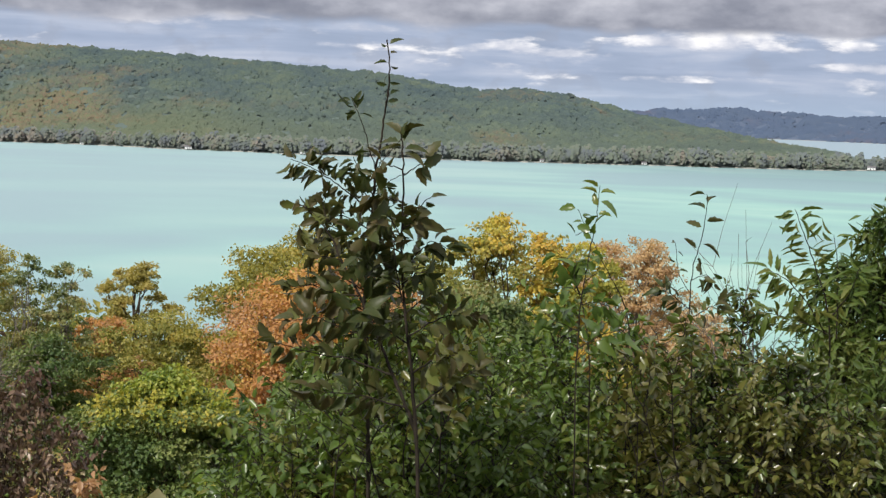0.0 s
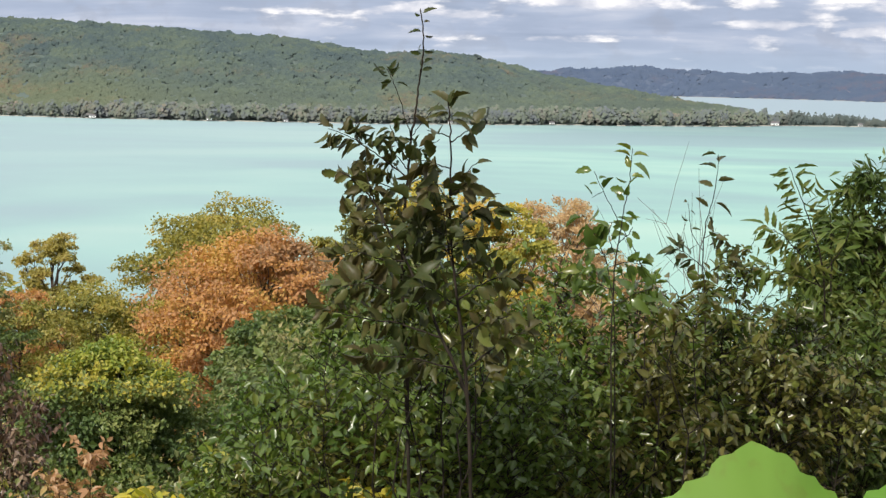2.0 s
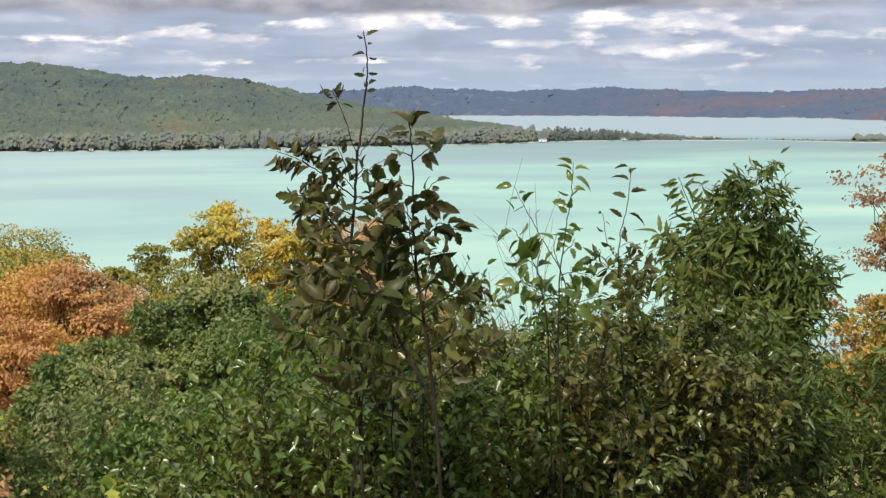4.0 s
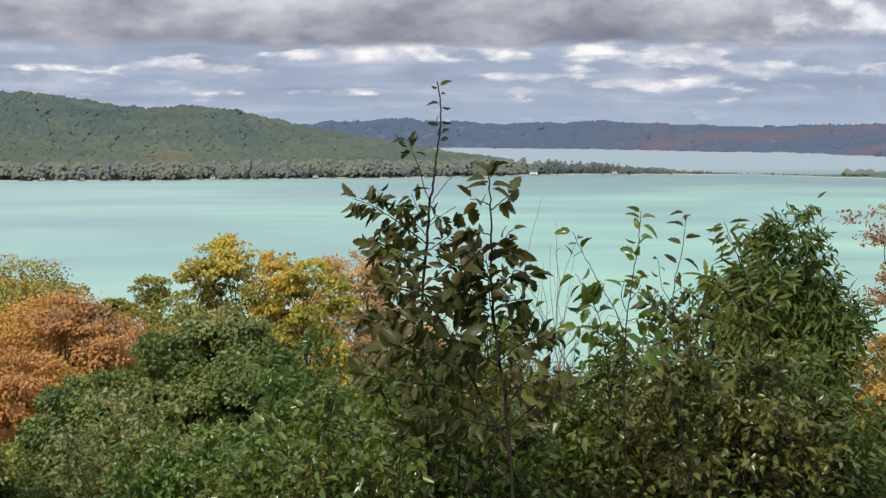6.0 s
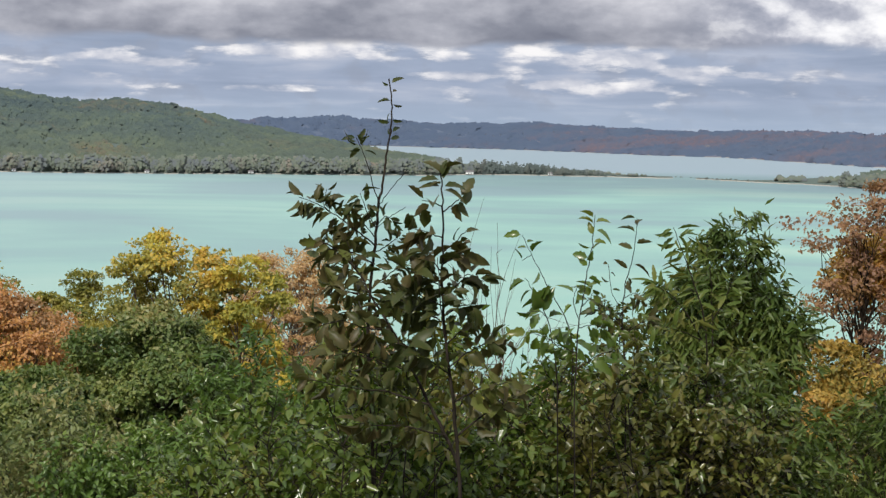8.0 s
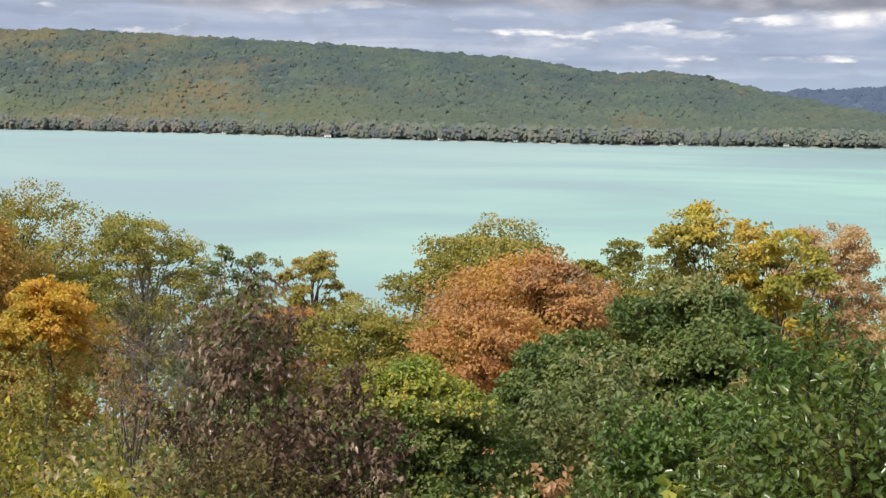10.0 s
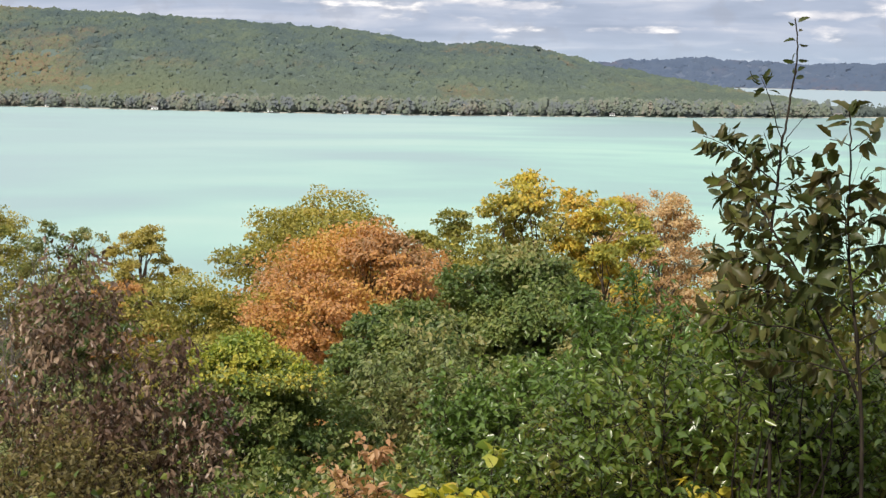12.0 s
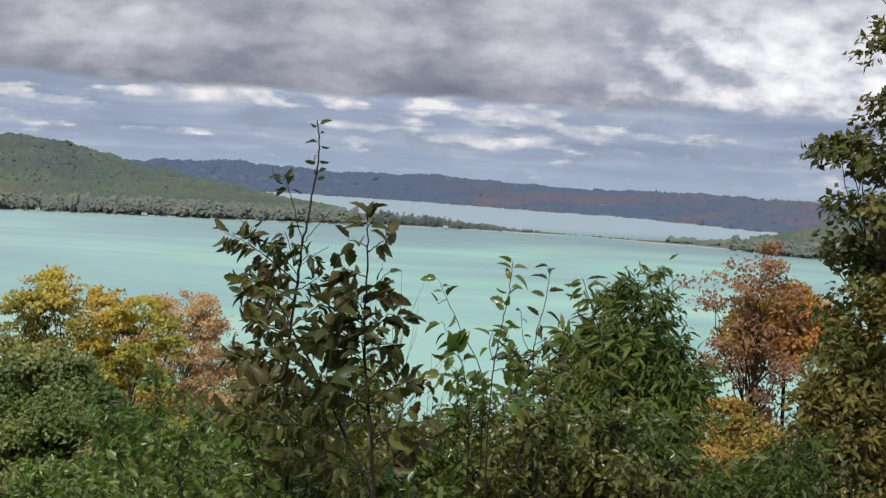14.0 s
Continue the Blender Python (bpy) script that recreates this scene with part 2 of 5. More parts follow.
def water_material():
    m, g = material("lake_water")
    pos = g.add("ShaderNodeNewGeometry").outputs["Position"]
    x, y, z = g.add("ShaderNodeSeparateXYZ", {0: pos}).outputs
    drift = g.add("ShaderNodeVectorMath", {0: pos, 1: (0.7, 1.0, 1.0)}, operation="MULTIPLY").outputs[0]
    wide = g.noise(drift, 0.0042, 3.0, 0.5, 0.6)
    band = g.noise(drift, 0.016, 4.0, 0.6, 0.5)
    f = g.math("ADD", g.math("MULTIPLY", wide, 0.84), g.math("MULTIPLY", band, 0.16))
    col = g.ramp(f, [(0.40, (0.22, 0.335, 0.35)), (0.48, (0.238, 0.40, 0.375)), (0.54, (0.27, 0.46, 0.405)), (0.62, (0.34, 0.51, 0.435))])
    # paler, milkier water to the west
    col = g.mix(g.math("MULTIPLY", g.smooth(x, 100.0, -420.0), 0.75), col, (0.275, 0.375, 0.40, 1))
    # a dark grey-blue zone along the narrows, broken up by the bands
    deep = g.math("MULTIPLY", g.smooth(g.math("MULTIPLY_ADD", x, 0.35, y), 1150.0, 1600.0), g.smooth(x, -420.0, 60.0))
    deep = g.math("MULTIPLY", deep, g.math("MULTIPLY_ADD", band, 0.8, 0.35))
    col = g.mix(g.math("MINIMUM", deep, 0.8), col, (0.155, 0.235, 0.26, 1))
    # the next lake beyond the narrows: sky reflection painted in as blue-grey
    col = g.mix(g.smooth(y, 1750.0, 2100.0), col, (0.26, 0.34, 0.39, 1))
    ripples = g.noise(drift, 0.5, 4.0, 0.6)
    b = g.add("ShaderNodeBump", {"Strength": 0.25, "Distance": 0.15, "Height": ripples})
    p = g.add("ShaderNodeBsdfPrincipled", {"Base Color": col, "Roughness": 0.5, "Specular IOR Level": 0.06, "Normal": b.outputs[0]})
    g.add("ShaderNodeOutputMaterial", {0: p.outputs[0]})
    return m


ORANGE = leaf_material("orange_leaves", [(0.35, 0.233, 0.133), (0.466, 0.26, 0.127), (0.551, 0.297, 0.106), (0.583, 0.392, 0.117)], patch=0.6)
AMBER = leaf_material("amber_leaves", [(0.20, 0.19, 0.05), (0.37, 0.265, 0.065), (0.49, 0.315, 0.075), (0.49, 0.24, 0.08)], patch=0.7)
GOLD = leaf_material("golden_leaves", [(0.253, 0.275, 0.066), (0.418, 0.38, 0.0715), (0.583, 0.44, 0.077), (0.539, 0.352, 0.077)], patch=0.7)
OLIVE = leaf_material("olive_leaves", [(0.173, 0.178, 0.0486), (0.27, 0.259, 0.0594), (0.362, 0.319, 0.0702), (0.41, 0.302, 0.0756)])
OCHRE = leaf_material("ochre_leaves", [(0.24, 0.225, 0.07), (0.35, 0.305, 0.08), (0.42, 0.355, 0.10), (0.36, 0.27, 0.08)])
OLIVE_GREEN = leaf_material("olive_green_leaves", [(0.134, 0.162, 0.0448), (0.224, 0.23, 0.056), (0.347, 0.314, 0.0784), (0.482, 0.414, 0.123)])
DARK_GREEN = leaf_material("dark_green_leaves", [(0.056, 0.101, 0.0314), (0.0896, 0.141, 0.0414), (0.137, 0.19, 0.0538), (0.224, 0.252, 0.0762)], 0.38, 0.28)
BEECH = leaf_material("beech_leaves", [(0.045, 0.062, 0.02), (0.066, 0.084, 0.026), (0.10, 0.105, 0.032), (0.17, 0.15, 0.045)], 0.38, 0.25)
TURNING = leaf_material("turning_beech_leaves", [(0.06, 0.08, 0.022), (0.10, 0.11, 0.028), (0.17, 0.15, 0.04), (0.25, 0.19, 0.055)], 0.4, 0.3)
BRIGHT_GREEN = leaf_material("bright_green_leaves", [(0.07, 0.13, 0.03), (0.105, 0.185, 0.04), (0.145, 0.235, 0.05), (0.22, 0.29, 0.065)], 0.28, 0.38, 1.6, 0.55)
LIME = leaf_material("lime_leaves", [(0.14, 0.21, 0.04), (0.25, 0.30, 0.05), (0.38, 0.38, 0.065), (0.44, 0.37, 0.07)])
YELLOW_GREEN = leaf_material("yellow_green_leaves", [(0.17, 0.20, 0.035), (0.30, 0.30, 0.05), (0.46, 0.40, 0.06), (0.56, 0.43, 0.06)], 0.4, 0.4, 2.0)
GREY_GREEN = leaf_material("grey_green_leaves", [(0.113, 0.157, 0.0626), (0.167, 0.211, 0.081), (0.243, 0.259, 0.103), (0.346, 0.302, 0.13)], 0.4)
PURPLE = leaf_material("purple_brown_leaves", [(0.08, 0.048, 0.036), (0.125, 0.078, 0.054), (0.18, 0.118, 0.08), (0.29, 0.21, 0.145)], 0.32, 0.2, 2.0)
PINK_BROWN = leaf_material("pink_brown_leaves", [(0.33, 0.212, 0.118), (0.472, 0.313, 0.171), (0.578, 0.407, 0.212), (0.519, 0.437, 0.307)])
FLAME = leaf_material("orange_yellow_leaves", [(0.38, 0.31, 0.06), (0.56, 0.38, 0.06), (0.66, 0.42, 0.07), (0.58, 0.30, 0.07)])
BROWN_OLIVE = leaf_material("brown_olive_leaves", [(0.10, 0.088, 0.036), (0.15, 0.128, 0.05), (0.20, 0.162, 0.064), (0.25, 0.20, 0.085)], 0.4)
MAUVE = leaf_material("mauve_brown_leaves", [(0.17, 0.10, 0.068), (0.25, 0.145, 0.095), (0.33, 0.19, 0.11), (0.32, 0.20, 0.085)], 0.4)
PINK = leaf_material("pink_leaves", [(0.29, 0.17, 0.075), (0.41, 0.23, 0.12), (0.48, 0.30, 0.16), (0.40, 0.30, 0.12)], 0.4)
SAPLING_DARK = leaf_material("bronze_green_leaves", [(0.034, 0.046, 0.014), (0.05, 0.064, 0.018), (0.072, 0.06, 0.024), (0.105, 0.125, 0.03)], 0.42, 0.22, 3.0, 0.22)
THICKET = leaf_material("thicket_leaves", [(0.055, 0.098, 0.02), (0.085, 0.142, 0.027), (0.125, 0.182, 0.034), (0.19, 0.18, 0.045)], 0.27, 0.36, 2.0, 0.6)
BRONZE_THICKET = leaf_material("bronze_thicket_leaves", [(0.055, 0.088, 0.02), (0.085, 0.128, 0.026), (0.13, 0.115, 0.033), (0.15, 0.178, 0.04)], 0.27, 0.3, 2.5, 0.6)
CHERRY = leaf_material("narrow_green_leaves", [(0.046, 0.08, 0.02), (0.068, 0.11, 0.025), (0.105, 0.15, 0.034), (0.16, 0.17, 0.045)], 0.36, 0.32, 2.0, 0.25)
BARK = bark_material("grey_brown_bark", (0.035, 0.028, 0.022), (0.12, 0.095, 0.075))
BARK_PALE = bark_material("pale_grey_bark", (0.10, 0.085, 0.075), (0.21, 0.185, 0.165))
BARK_DARK = bark_material("dark_bark", (0.012, 0.010, 0.007), (0.04, 0.032, 0.024))
FLOOR = ground_material()
WATER = water_material()
# hill greens with distance haze mixed in: a grey-blue tint, lifted darks
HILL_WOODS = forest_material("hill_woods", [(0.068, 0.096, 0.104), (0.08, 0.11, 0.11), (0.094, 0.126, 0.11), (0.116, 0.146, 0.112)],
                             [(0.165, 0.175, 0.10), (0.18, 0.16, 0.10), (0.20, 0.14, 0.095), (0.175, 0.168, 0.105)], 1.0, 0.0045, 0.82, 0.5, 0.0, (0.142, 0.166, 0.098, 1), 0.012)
# waterline trees: palettes paled and blued to carry the distance haze
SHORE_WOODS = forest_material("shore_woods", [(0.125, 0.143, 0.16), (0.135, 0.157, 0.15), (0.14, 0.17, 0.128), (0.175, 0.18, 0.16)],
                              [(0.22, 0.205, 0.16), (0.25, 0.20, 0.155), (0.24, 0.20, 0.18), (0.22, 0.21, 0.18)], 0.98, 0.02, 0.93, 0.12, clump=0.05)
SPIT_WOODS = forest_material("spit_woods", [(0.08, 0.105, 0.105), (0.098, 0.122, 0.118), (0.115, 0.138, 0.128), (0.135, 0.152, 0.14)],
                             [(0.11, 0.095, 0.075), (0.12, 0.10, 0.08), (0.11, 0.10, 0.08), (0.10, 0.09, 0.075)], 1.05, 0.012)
# the blue is aerial haze put into the leaf colours; the reds are autumn
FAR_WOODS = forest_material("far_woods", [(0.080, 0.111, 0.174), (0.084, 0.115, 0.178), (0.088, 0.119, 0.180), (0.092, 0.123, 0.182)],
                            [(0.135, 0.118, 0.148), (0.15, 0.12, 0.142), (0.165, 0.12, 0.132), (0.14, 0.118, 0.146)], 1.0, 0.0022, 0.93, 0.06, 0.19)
WHITE_PAINT = plain_material("white_paint", (0.72, 0.72, 0.70), (0.82, 0.82, 0.80), 0.5)
ROOF_GREY = plain_material("roof_shingle", (0.10, 0.10, 0.11), (0.2, 0.19, 0.19), 1.5, 0.9)


# ---- mesh helpers ----
def mesh_from(name, verts, faces, mat, smooth=True):
    """A mesh from arrays; faces of one size each (an array), or a list of such arrays."""
    groups = [np.asarray(f, dtype=np.int32) for f in (faces if isinstance(faces, list) else [faces])]
    groups = [f for f in groups if len(f)]
    me = bpy.data.meshes.new(name)
    verts = np.asarray(verts, dtype=np.float32)
    loops = np.concatenate([f.ravel() for f in groups])
    sizes = np.concatenate([np.full(len(f), f.shape[1], dtype=np.int32) for f in groups])
    me.vertices.add(len(verts))
    me.vertices.foreach_set("co", verts.ravel())
    me.loops.add(len(loops))
    me.loops.foreach_set("vertex_index", loops)
    me.polygons.add(len(sizes))
    me.polygons.foreach_set("loop_start", (np.cumsum(sizes) - sizes).astype(np.int32))
    me.polygons.foreach_set("loop_total", sizes)
    me.polygons.foreach_set("use_smooth", np.full(len(sizes), smooth))
    me.update(calc_edges=True)
    me.validate()
    me.materials.append(mat)
    return me


def part(name, me, parent, label="", kind=""):
    ob = new(name, me)
    ob.parent = parent
    return tagged(ob, label=label, kind=kind)


def base(name, x, y, z, label, category, group=""):
    """The Empty at the foot of a thing."""
    ob = new(name)
    ob.location = (x, y, z)
    return tagged(ob, label=label, category=category, group=group)


class Tubes:
    """Tapered round branches, gathered into one mesh."""

    def __init__(self, sides=6):
        self.v, self.f, self.sides = [], [], sides

    def add(self, pts, r0, r1):
        pts = [Vector(p) for p in pts]
        n, start = len(pts), sum(len(a) for a in self.v)
        ring = []
        for i, p in enumerate(pts):
            d = (pts[min(i + 1, n - 1)] - pts[max(i - 1, 0)]).normalized()
            a = d.cross(Vector((0.31, 0.87, 0.12)) if abs(d.y) < 0.9 else Vector((1, 0, 0))).normalized()
            b = d.cross(a)
            r = r0 + (r1 - r0) * i / max(n - 1, 1)
            ring.append([p + r * (math.cos(2 * math.pi * k / self.sides) * a + math.sin(2 * math.pi * k / self.sides) * b) for k in range(self.sides)])
        self.v.append(np.array([list(q) for rr in ring for q in rr]))
        k = np.arange(self.sides)
        for i in range(n - 1):
            self.f.append(np.stack([start + i * self.sides + k, start + i * self.sides + (k + 1) % self.sides,
                                    start + (i + 1) * self.sides + (k + 1) % self.sides, start + (i + 1) * self.sides + k], 1))
        return self

    def mesh(self, name, mat):
        return mesh_from(name, np.concatenate(self.v), np.concatenate(self.f), mat)


def bent(a, b, rng, amount=0.12, n=5, sag=0.0):
    """A slightly crooked line from a to b."""
    a, b = np.asarray(a, float), np.asarray(b, float)
    d = np.linalg.norm(b - a)
    s = np.linspace(0, 1, n)
    pts = a + (b - a) * s[:, None]
    off = rng.normal(0, amount * d * 0.4, (n, 3))
    off[0] = off[-1] = 0
    pts += off
    pts[:, 2] += sag * d * np.sin(s * math.pi)
    return pts


def blade(kind="oval"):
    """One leaf, one unit long along y, folded along its midrib and drooping at the tip."""
    if kind == "chip":
        v = [(0, 0, 0), (-0.36, 0.42, 0.10), (0.36, 0.42, 0.10), (0, 1, -0.12)]
        return np.array(v), np.array([(0, 2, 3), (0, 3, 1)])
    width = {"oval": 0.30, "narrow": 0.15, "lance": 0.22, "round": 0.42, "broad": 0.25, "willow": 0.135}[kind]
    if kind == "broad":
        v = [(0, 0, 0), (width * 0.9, 0.28, 0.08), (width * 0.85, 0.62, 0.03), (0, 1, -0.2), (-width * 0.85, 0.62, 0.03), (-width * 0.9, 0.28, 0.08)]
        return np.array(v), np.array([(0, 1, 2), (0, 2, 3), (0, 3, 4), (0, 4, 5)])
    if kind in ("lance", "willow"):
        v = [(0, 0, 0), (0, 0.45, -0.04), (0, 1, -0.22), (-width, 0.42, 0.03), (width, 0.42, 0.03)]
        return np.array(v), np.array([(0, 1, 3), (1, 2, 3), (0, 4, 1), (1, 4, 2)])
    s = np.array([0.0, 0.28, 0.62, 1.0]) if kind != "narrow" else np.array([0.0, 0.3, 0.65, 1.0])
    w = np.array([0.0, 0.95, 0.84, 0.0]) * width
    mid = np.stack([0 * s, s, -0.22 * s ** 2], 1)
    left = np.stack([-w[1:3], s[1:3] - 0.03, mid[1:3, 2] + 0.3 * w[1:3]], 1)
    right = left * (-1, 1, 1)
    v = np.concatenate([mid, left, right])
    f = [(0, 1, 4), (1, 5, 4), (1, 2, 5), (2, 3, 5), (0, 6, 1), (1, 6, 7), (1, 7, 2), (2, 7, 3)]
    return v, np.array(f)


def leaf_frames(rng, outward, lean=0.8, droop=0.5, facing=0.45, chance=0.42):
    """Axes for leaves: blades point outward and down, their faces towards the light, with much chance in it."""
    n = len(outward)
    ahead = outward * 0.7 + rng.normal(0, lean, (n, 3)) - np.array([0, 0, droop])
    ahead /= np.linalg.norm(ahead, axis=1)[:, None] + 1e-9
    face = np.array([0, 0, 0.9 - 0.45 * facing]) + outward * facing + rng.normal(0, chance, (n, 3))
    side = np.cross(ahead, face)
    side /= np.linalg.norm(side, axis=1)[:, None] + 1e-9
    face = np.cross(side, ahead)
    return np.stack([side, ahead, face], 2)


def leaves_mesh(name, rng, at, outward, size, mat, kind="chip", lean=0.8, droop=0.5):
    v, f = blade(kind)
    axes = leaf_frames(rng, outward, lean, droop, 1.1 if kind == "chip" else 0.45, 0.42 if kind == "chip" else 0.62)
    scale = size * rng.uniform(0.65, 1.25, len(at))
    co = np.einsum("nij,kj->nki", axes, v) * scale[:, None, None] + at[:, None, :]
    faces = (f[None] + (np.arange(len(at)) * len(v))[:, None, None]).reshape(-1, 3)
    return mesh_from(name, co.reshape(-1, 3), faces, mat, smooth=(kind != "chip"))


# ---- the lie of the land ----
def near_ground(x, y):
    r = np.hypot(x, y)
    fall = np.where(y > -3, 1.0, 0.15)
    return -0.235 * np.maximum(r - 2.5, 0) * fall + 0.12 * np.sin(x * 1.3) * np.cos(y * 0.9) * np.clip(r / 6, 0, 1)


AZ = np.array([-60, -37, -26, -22, -17.8, -11, -5.1, 1.3, 3.6, 8.7, 11.3, 12.7, 15.4, 16, 18, 24, 45])
SHORE_AT = np.array([2100, 1990, 1810, 1715, 1650, 1602, 1645, 1690, 1780, 1775, 1770, 1719, 1655, 1640, 1530, 1450, 1400])
LAND_WIDTH = np.array([2600, 2600, 2600, 2600, 2600, 2600, 1500, 420, 170, 70, 26, 26, 60, 120, 420, 600, 800])
RIDGE_AZ = np.array([-60, -37, -31, -27.4, -23.5, -18.3, -14.4, -11.7, -9.4, -7.3, -5.9, -3, -0.9, 1.5, 3.5, 8, 9.5, 14, 17, 18, 19.5, 20.5, 24, 45])
RIDGE_EL = np.array([2.0, 2.0, 2.15, 2.0, 1.88, 1.6, 1.34, 0.85, 0.97, 0.67, 0.24, -0.25, -0.66, -0.97, -1.2, -1.45, -1.6, -1.6, -1.4, -1.1, -0.75, -0.55, -0.4, -0.3])
FAR_AZ = np.array([-60, -6, -0.3, 4.5, 9.6, 12.4, 14.5, 17.5, 24, 45])
FAR_SHORE = np.array([4700, 4690, 4640, 4315, 3700, 3560, 3200, 2760, 2500, 2400])
FAR_RIDGE_AZ = np.array([-60, -9, -5.9, -2, 1.8, 5.5, 7.4, 10.6, 15.7, 19, 24, 45])
FAR_RIDGE_EL = np.array([0.1, 0.1, 0.22, 0.44, 0.20, 0.31, 0.17, 0.05, 0.13, 0.02, 0.0, 0.0])


def curve(a, xs, ys):
    """Smoothly rounded interpolation."""
    return (np.interp(a - 0.5, xs, ys) + 2 * np.interp(a, xs, ys) + np.interp(a + 0.5, xs, ys)) / 4


def step(s):
    s = np.clip(s, 0, 1)
    return s * s * (3 - 2 * s)


def wobble(a, b):
    return np.sin(a * 1.7 + 0.6) * np.cos(b * 2.3) + 0.6 * np.sin(a * 4.1 + b * 3.3) + 0.35 * np.sin(a * 9.3 - b * 7.1)


def far_parts(az, r):
    """Heights over the lake of the near hill and of the ridge beyond, before trees."""
    shore = curve(az, AZ, SHORE_AT) + 7 * wobble(az * 1.1, az * 0.3)
    width = curve(az, AZ, LAND_WIDTH)
    back = np.minimum(720.0, width * 0.6)
    top = (shore + back) * np.tan(np.radians(curve(az, RIDGE_AZ, RIDGE_EL))) + 1.6 - LAKE - 4.6 * step((width - 90) / 200)
    top = np.maximum(top, 1.6)
    s = (r - shore) / back
    rise = np.where(s < 0.12, s * 0.25, 0.03 + 0.97 * step((s - 0.10) / 0.95) ** 0.85)
    hill = top * np.minimum(rise, 1.0) + 2.2 * wobble(az * 2, r / 90) * step(s * 2) * step((width - 300) / 500)
    hill = np.where(s > 1, top - (r - shore - back) * 0.05 * step((width - 300) / 500), hill)
    hill = np.where((r < shore) | (r > shore + width), -9.0, np.maximum(hill, 1.2))
    # an opening for boats in the narrows
    hill = np.where(np.abs(az - 10.95) < 0.16, -9.0, hill)
    fshore = np.interp(az, FAR_AZ, FAR_SHORE) + 12 * wobble(az * 0.9, 2.0)
    fback = np.minimum(900.0, 4930.0 - fshore)
    ftop = (fshore + fback) * np.tan(np.radians(curve(az, FAR_RIDGE_AZ, FAR_RIDGE_EL))) + 1.6 - LAKE - 1.6
    fs = (r - fshore) / fback
    ridge = np.where(fs < 0, -9.0, np.maximum(1.0, ftop * step(fs * 0.93 + 0.07) ** 0.8 + 2.5 * wobble(az * 1.5, r / 200) * step(fs * 2)))
    return hill, ridge, shore, width, fshore


def land_height(x, y):
    az, r = np.degrees(np.arctan2(x, y)), np.hypot(x, y)
    hill, ridge, *_ = far_parts(az, r)
    away = np.maximum(hill, ridge) + LAKE
    side = step((np.abs(az) - 60) / 20)  # out of sight the slope runs on
    near = np.maximum(near_ground(x, y), LAKE - 9 + 20 * side)
    return np.where(r < 900, near, np.where(np.abs(az) > 60, LAKE + 11, away))


def build_land():
    azs = np.concatenate([np.arange(-42, 27, 0.3), np.arange(27, 318, 6.0)])
    rs = np.concatenate([np.arange(0.6, 40, 1.3), np.arange(40, 300, 12), np.arange(300, 1560, 140), np.arange(1580, 1900, 9), np.arange(1900, 2700, 32), np.arange(2700, 4960, 60)])
    a, r = np.meshgrid(np.radians(azs), rs)
    x, y = r * np.sin(a), r * np.cos(a)
    z = land_height(x, y)
    n, m = z.shape
    v = np.stack([x, y, z], 2).reshape(-1, 3)
    i, j = np.meshgrid(np.arange(n - 1), np.arange(m), indexing="ij")
    q = np.stack([i * m + j, i * m + (j + 1) % m, (i + 1) * m + (j + 1) % m, (i + 1) * m + j], 2).reshape(-1, 4)
    hub = np.arange(m)
    v = np.concatenate([v, [[0, 0, 0]]])
    cap = np.stack([np.full(m, n * m), (hub + 1) % m, hub], 1)
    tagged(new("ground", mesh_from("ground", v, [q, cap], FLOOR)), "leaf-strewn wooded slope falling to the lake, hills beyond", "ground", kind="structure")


def build_water():
    k = np.linspace(0, 2 * math.pi, 97)[:-1]
    rs = [120, 700, 1500, 2300, 3300, 4940]
    v = np.array([(r * math.sin(t), r * math.cos(t), LAKE) for r in rs for t in k])
    m = len(k)
    f = np.array([(i * m + j, (i + 1) * m + j, (i + 1) * m + (j + 1) % m, i * m + (j + 1) % m) for i in range(len(rs) - 1) for j in range(m)])
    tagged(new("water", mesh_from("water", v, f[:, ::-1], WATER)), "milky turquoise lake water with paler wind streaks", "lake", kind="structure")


build_land()
build_water()


def ball(level):
    bm = bmesh.new()
    bmesh.ops.create_icosphere(bm, subdivisions=level, radius=1.0)
    v = np.array([list(p.co) for p in bm.verts])
    f = np.array([[q.index for q in p.verts] for p in bm.faces])
    bm.free()
    return v, f


def crowns_mesh(name, rng, at, wide, tall, mat, level, rough=0.2, lie=None):
    """Many tree crowns in one mesh: uneven domes, each an island."""
    v, f = ball(level)
    n = len(at)
    lump = 1 + rng.uniform(-rough, rough, (n, len(v)))
    co = v[None] * lump[..., None]
    narrow = 1 - 0.35 * np.clip(co[..., 2], -1, 1) * rng.uniform(0, 1, n)[:, None]
    co[..., 0] *= narrow * wide[:, None] / 2
    co[..., 1] *= narrow * wide[:, None] / 2
    co[..., 2] = (co[..., 2] * 0.5 + 0.5) * tall[:, None]
    co += at[:, None, :]
    if lie is not None:  # the canopy follows the slope
        co[..., 2] += lie(co[..., 0], co[..., 1]) - lie(at[:, 0], at[:, 1])[:, None]
    faces = (f[None] + (np.arange(n) * len(v))[:, None, None]).reshape(-1, 3)
    return mesh_from(name, co.reshape(-1, 3), faces, mat)


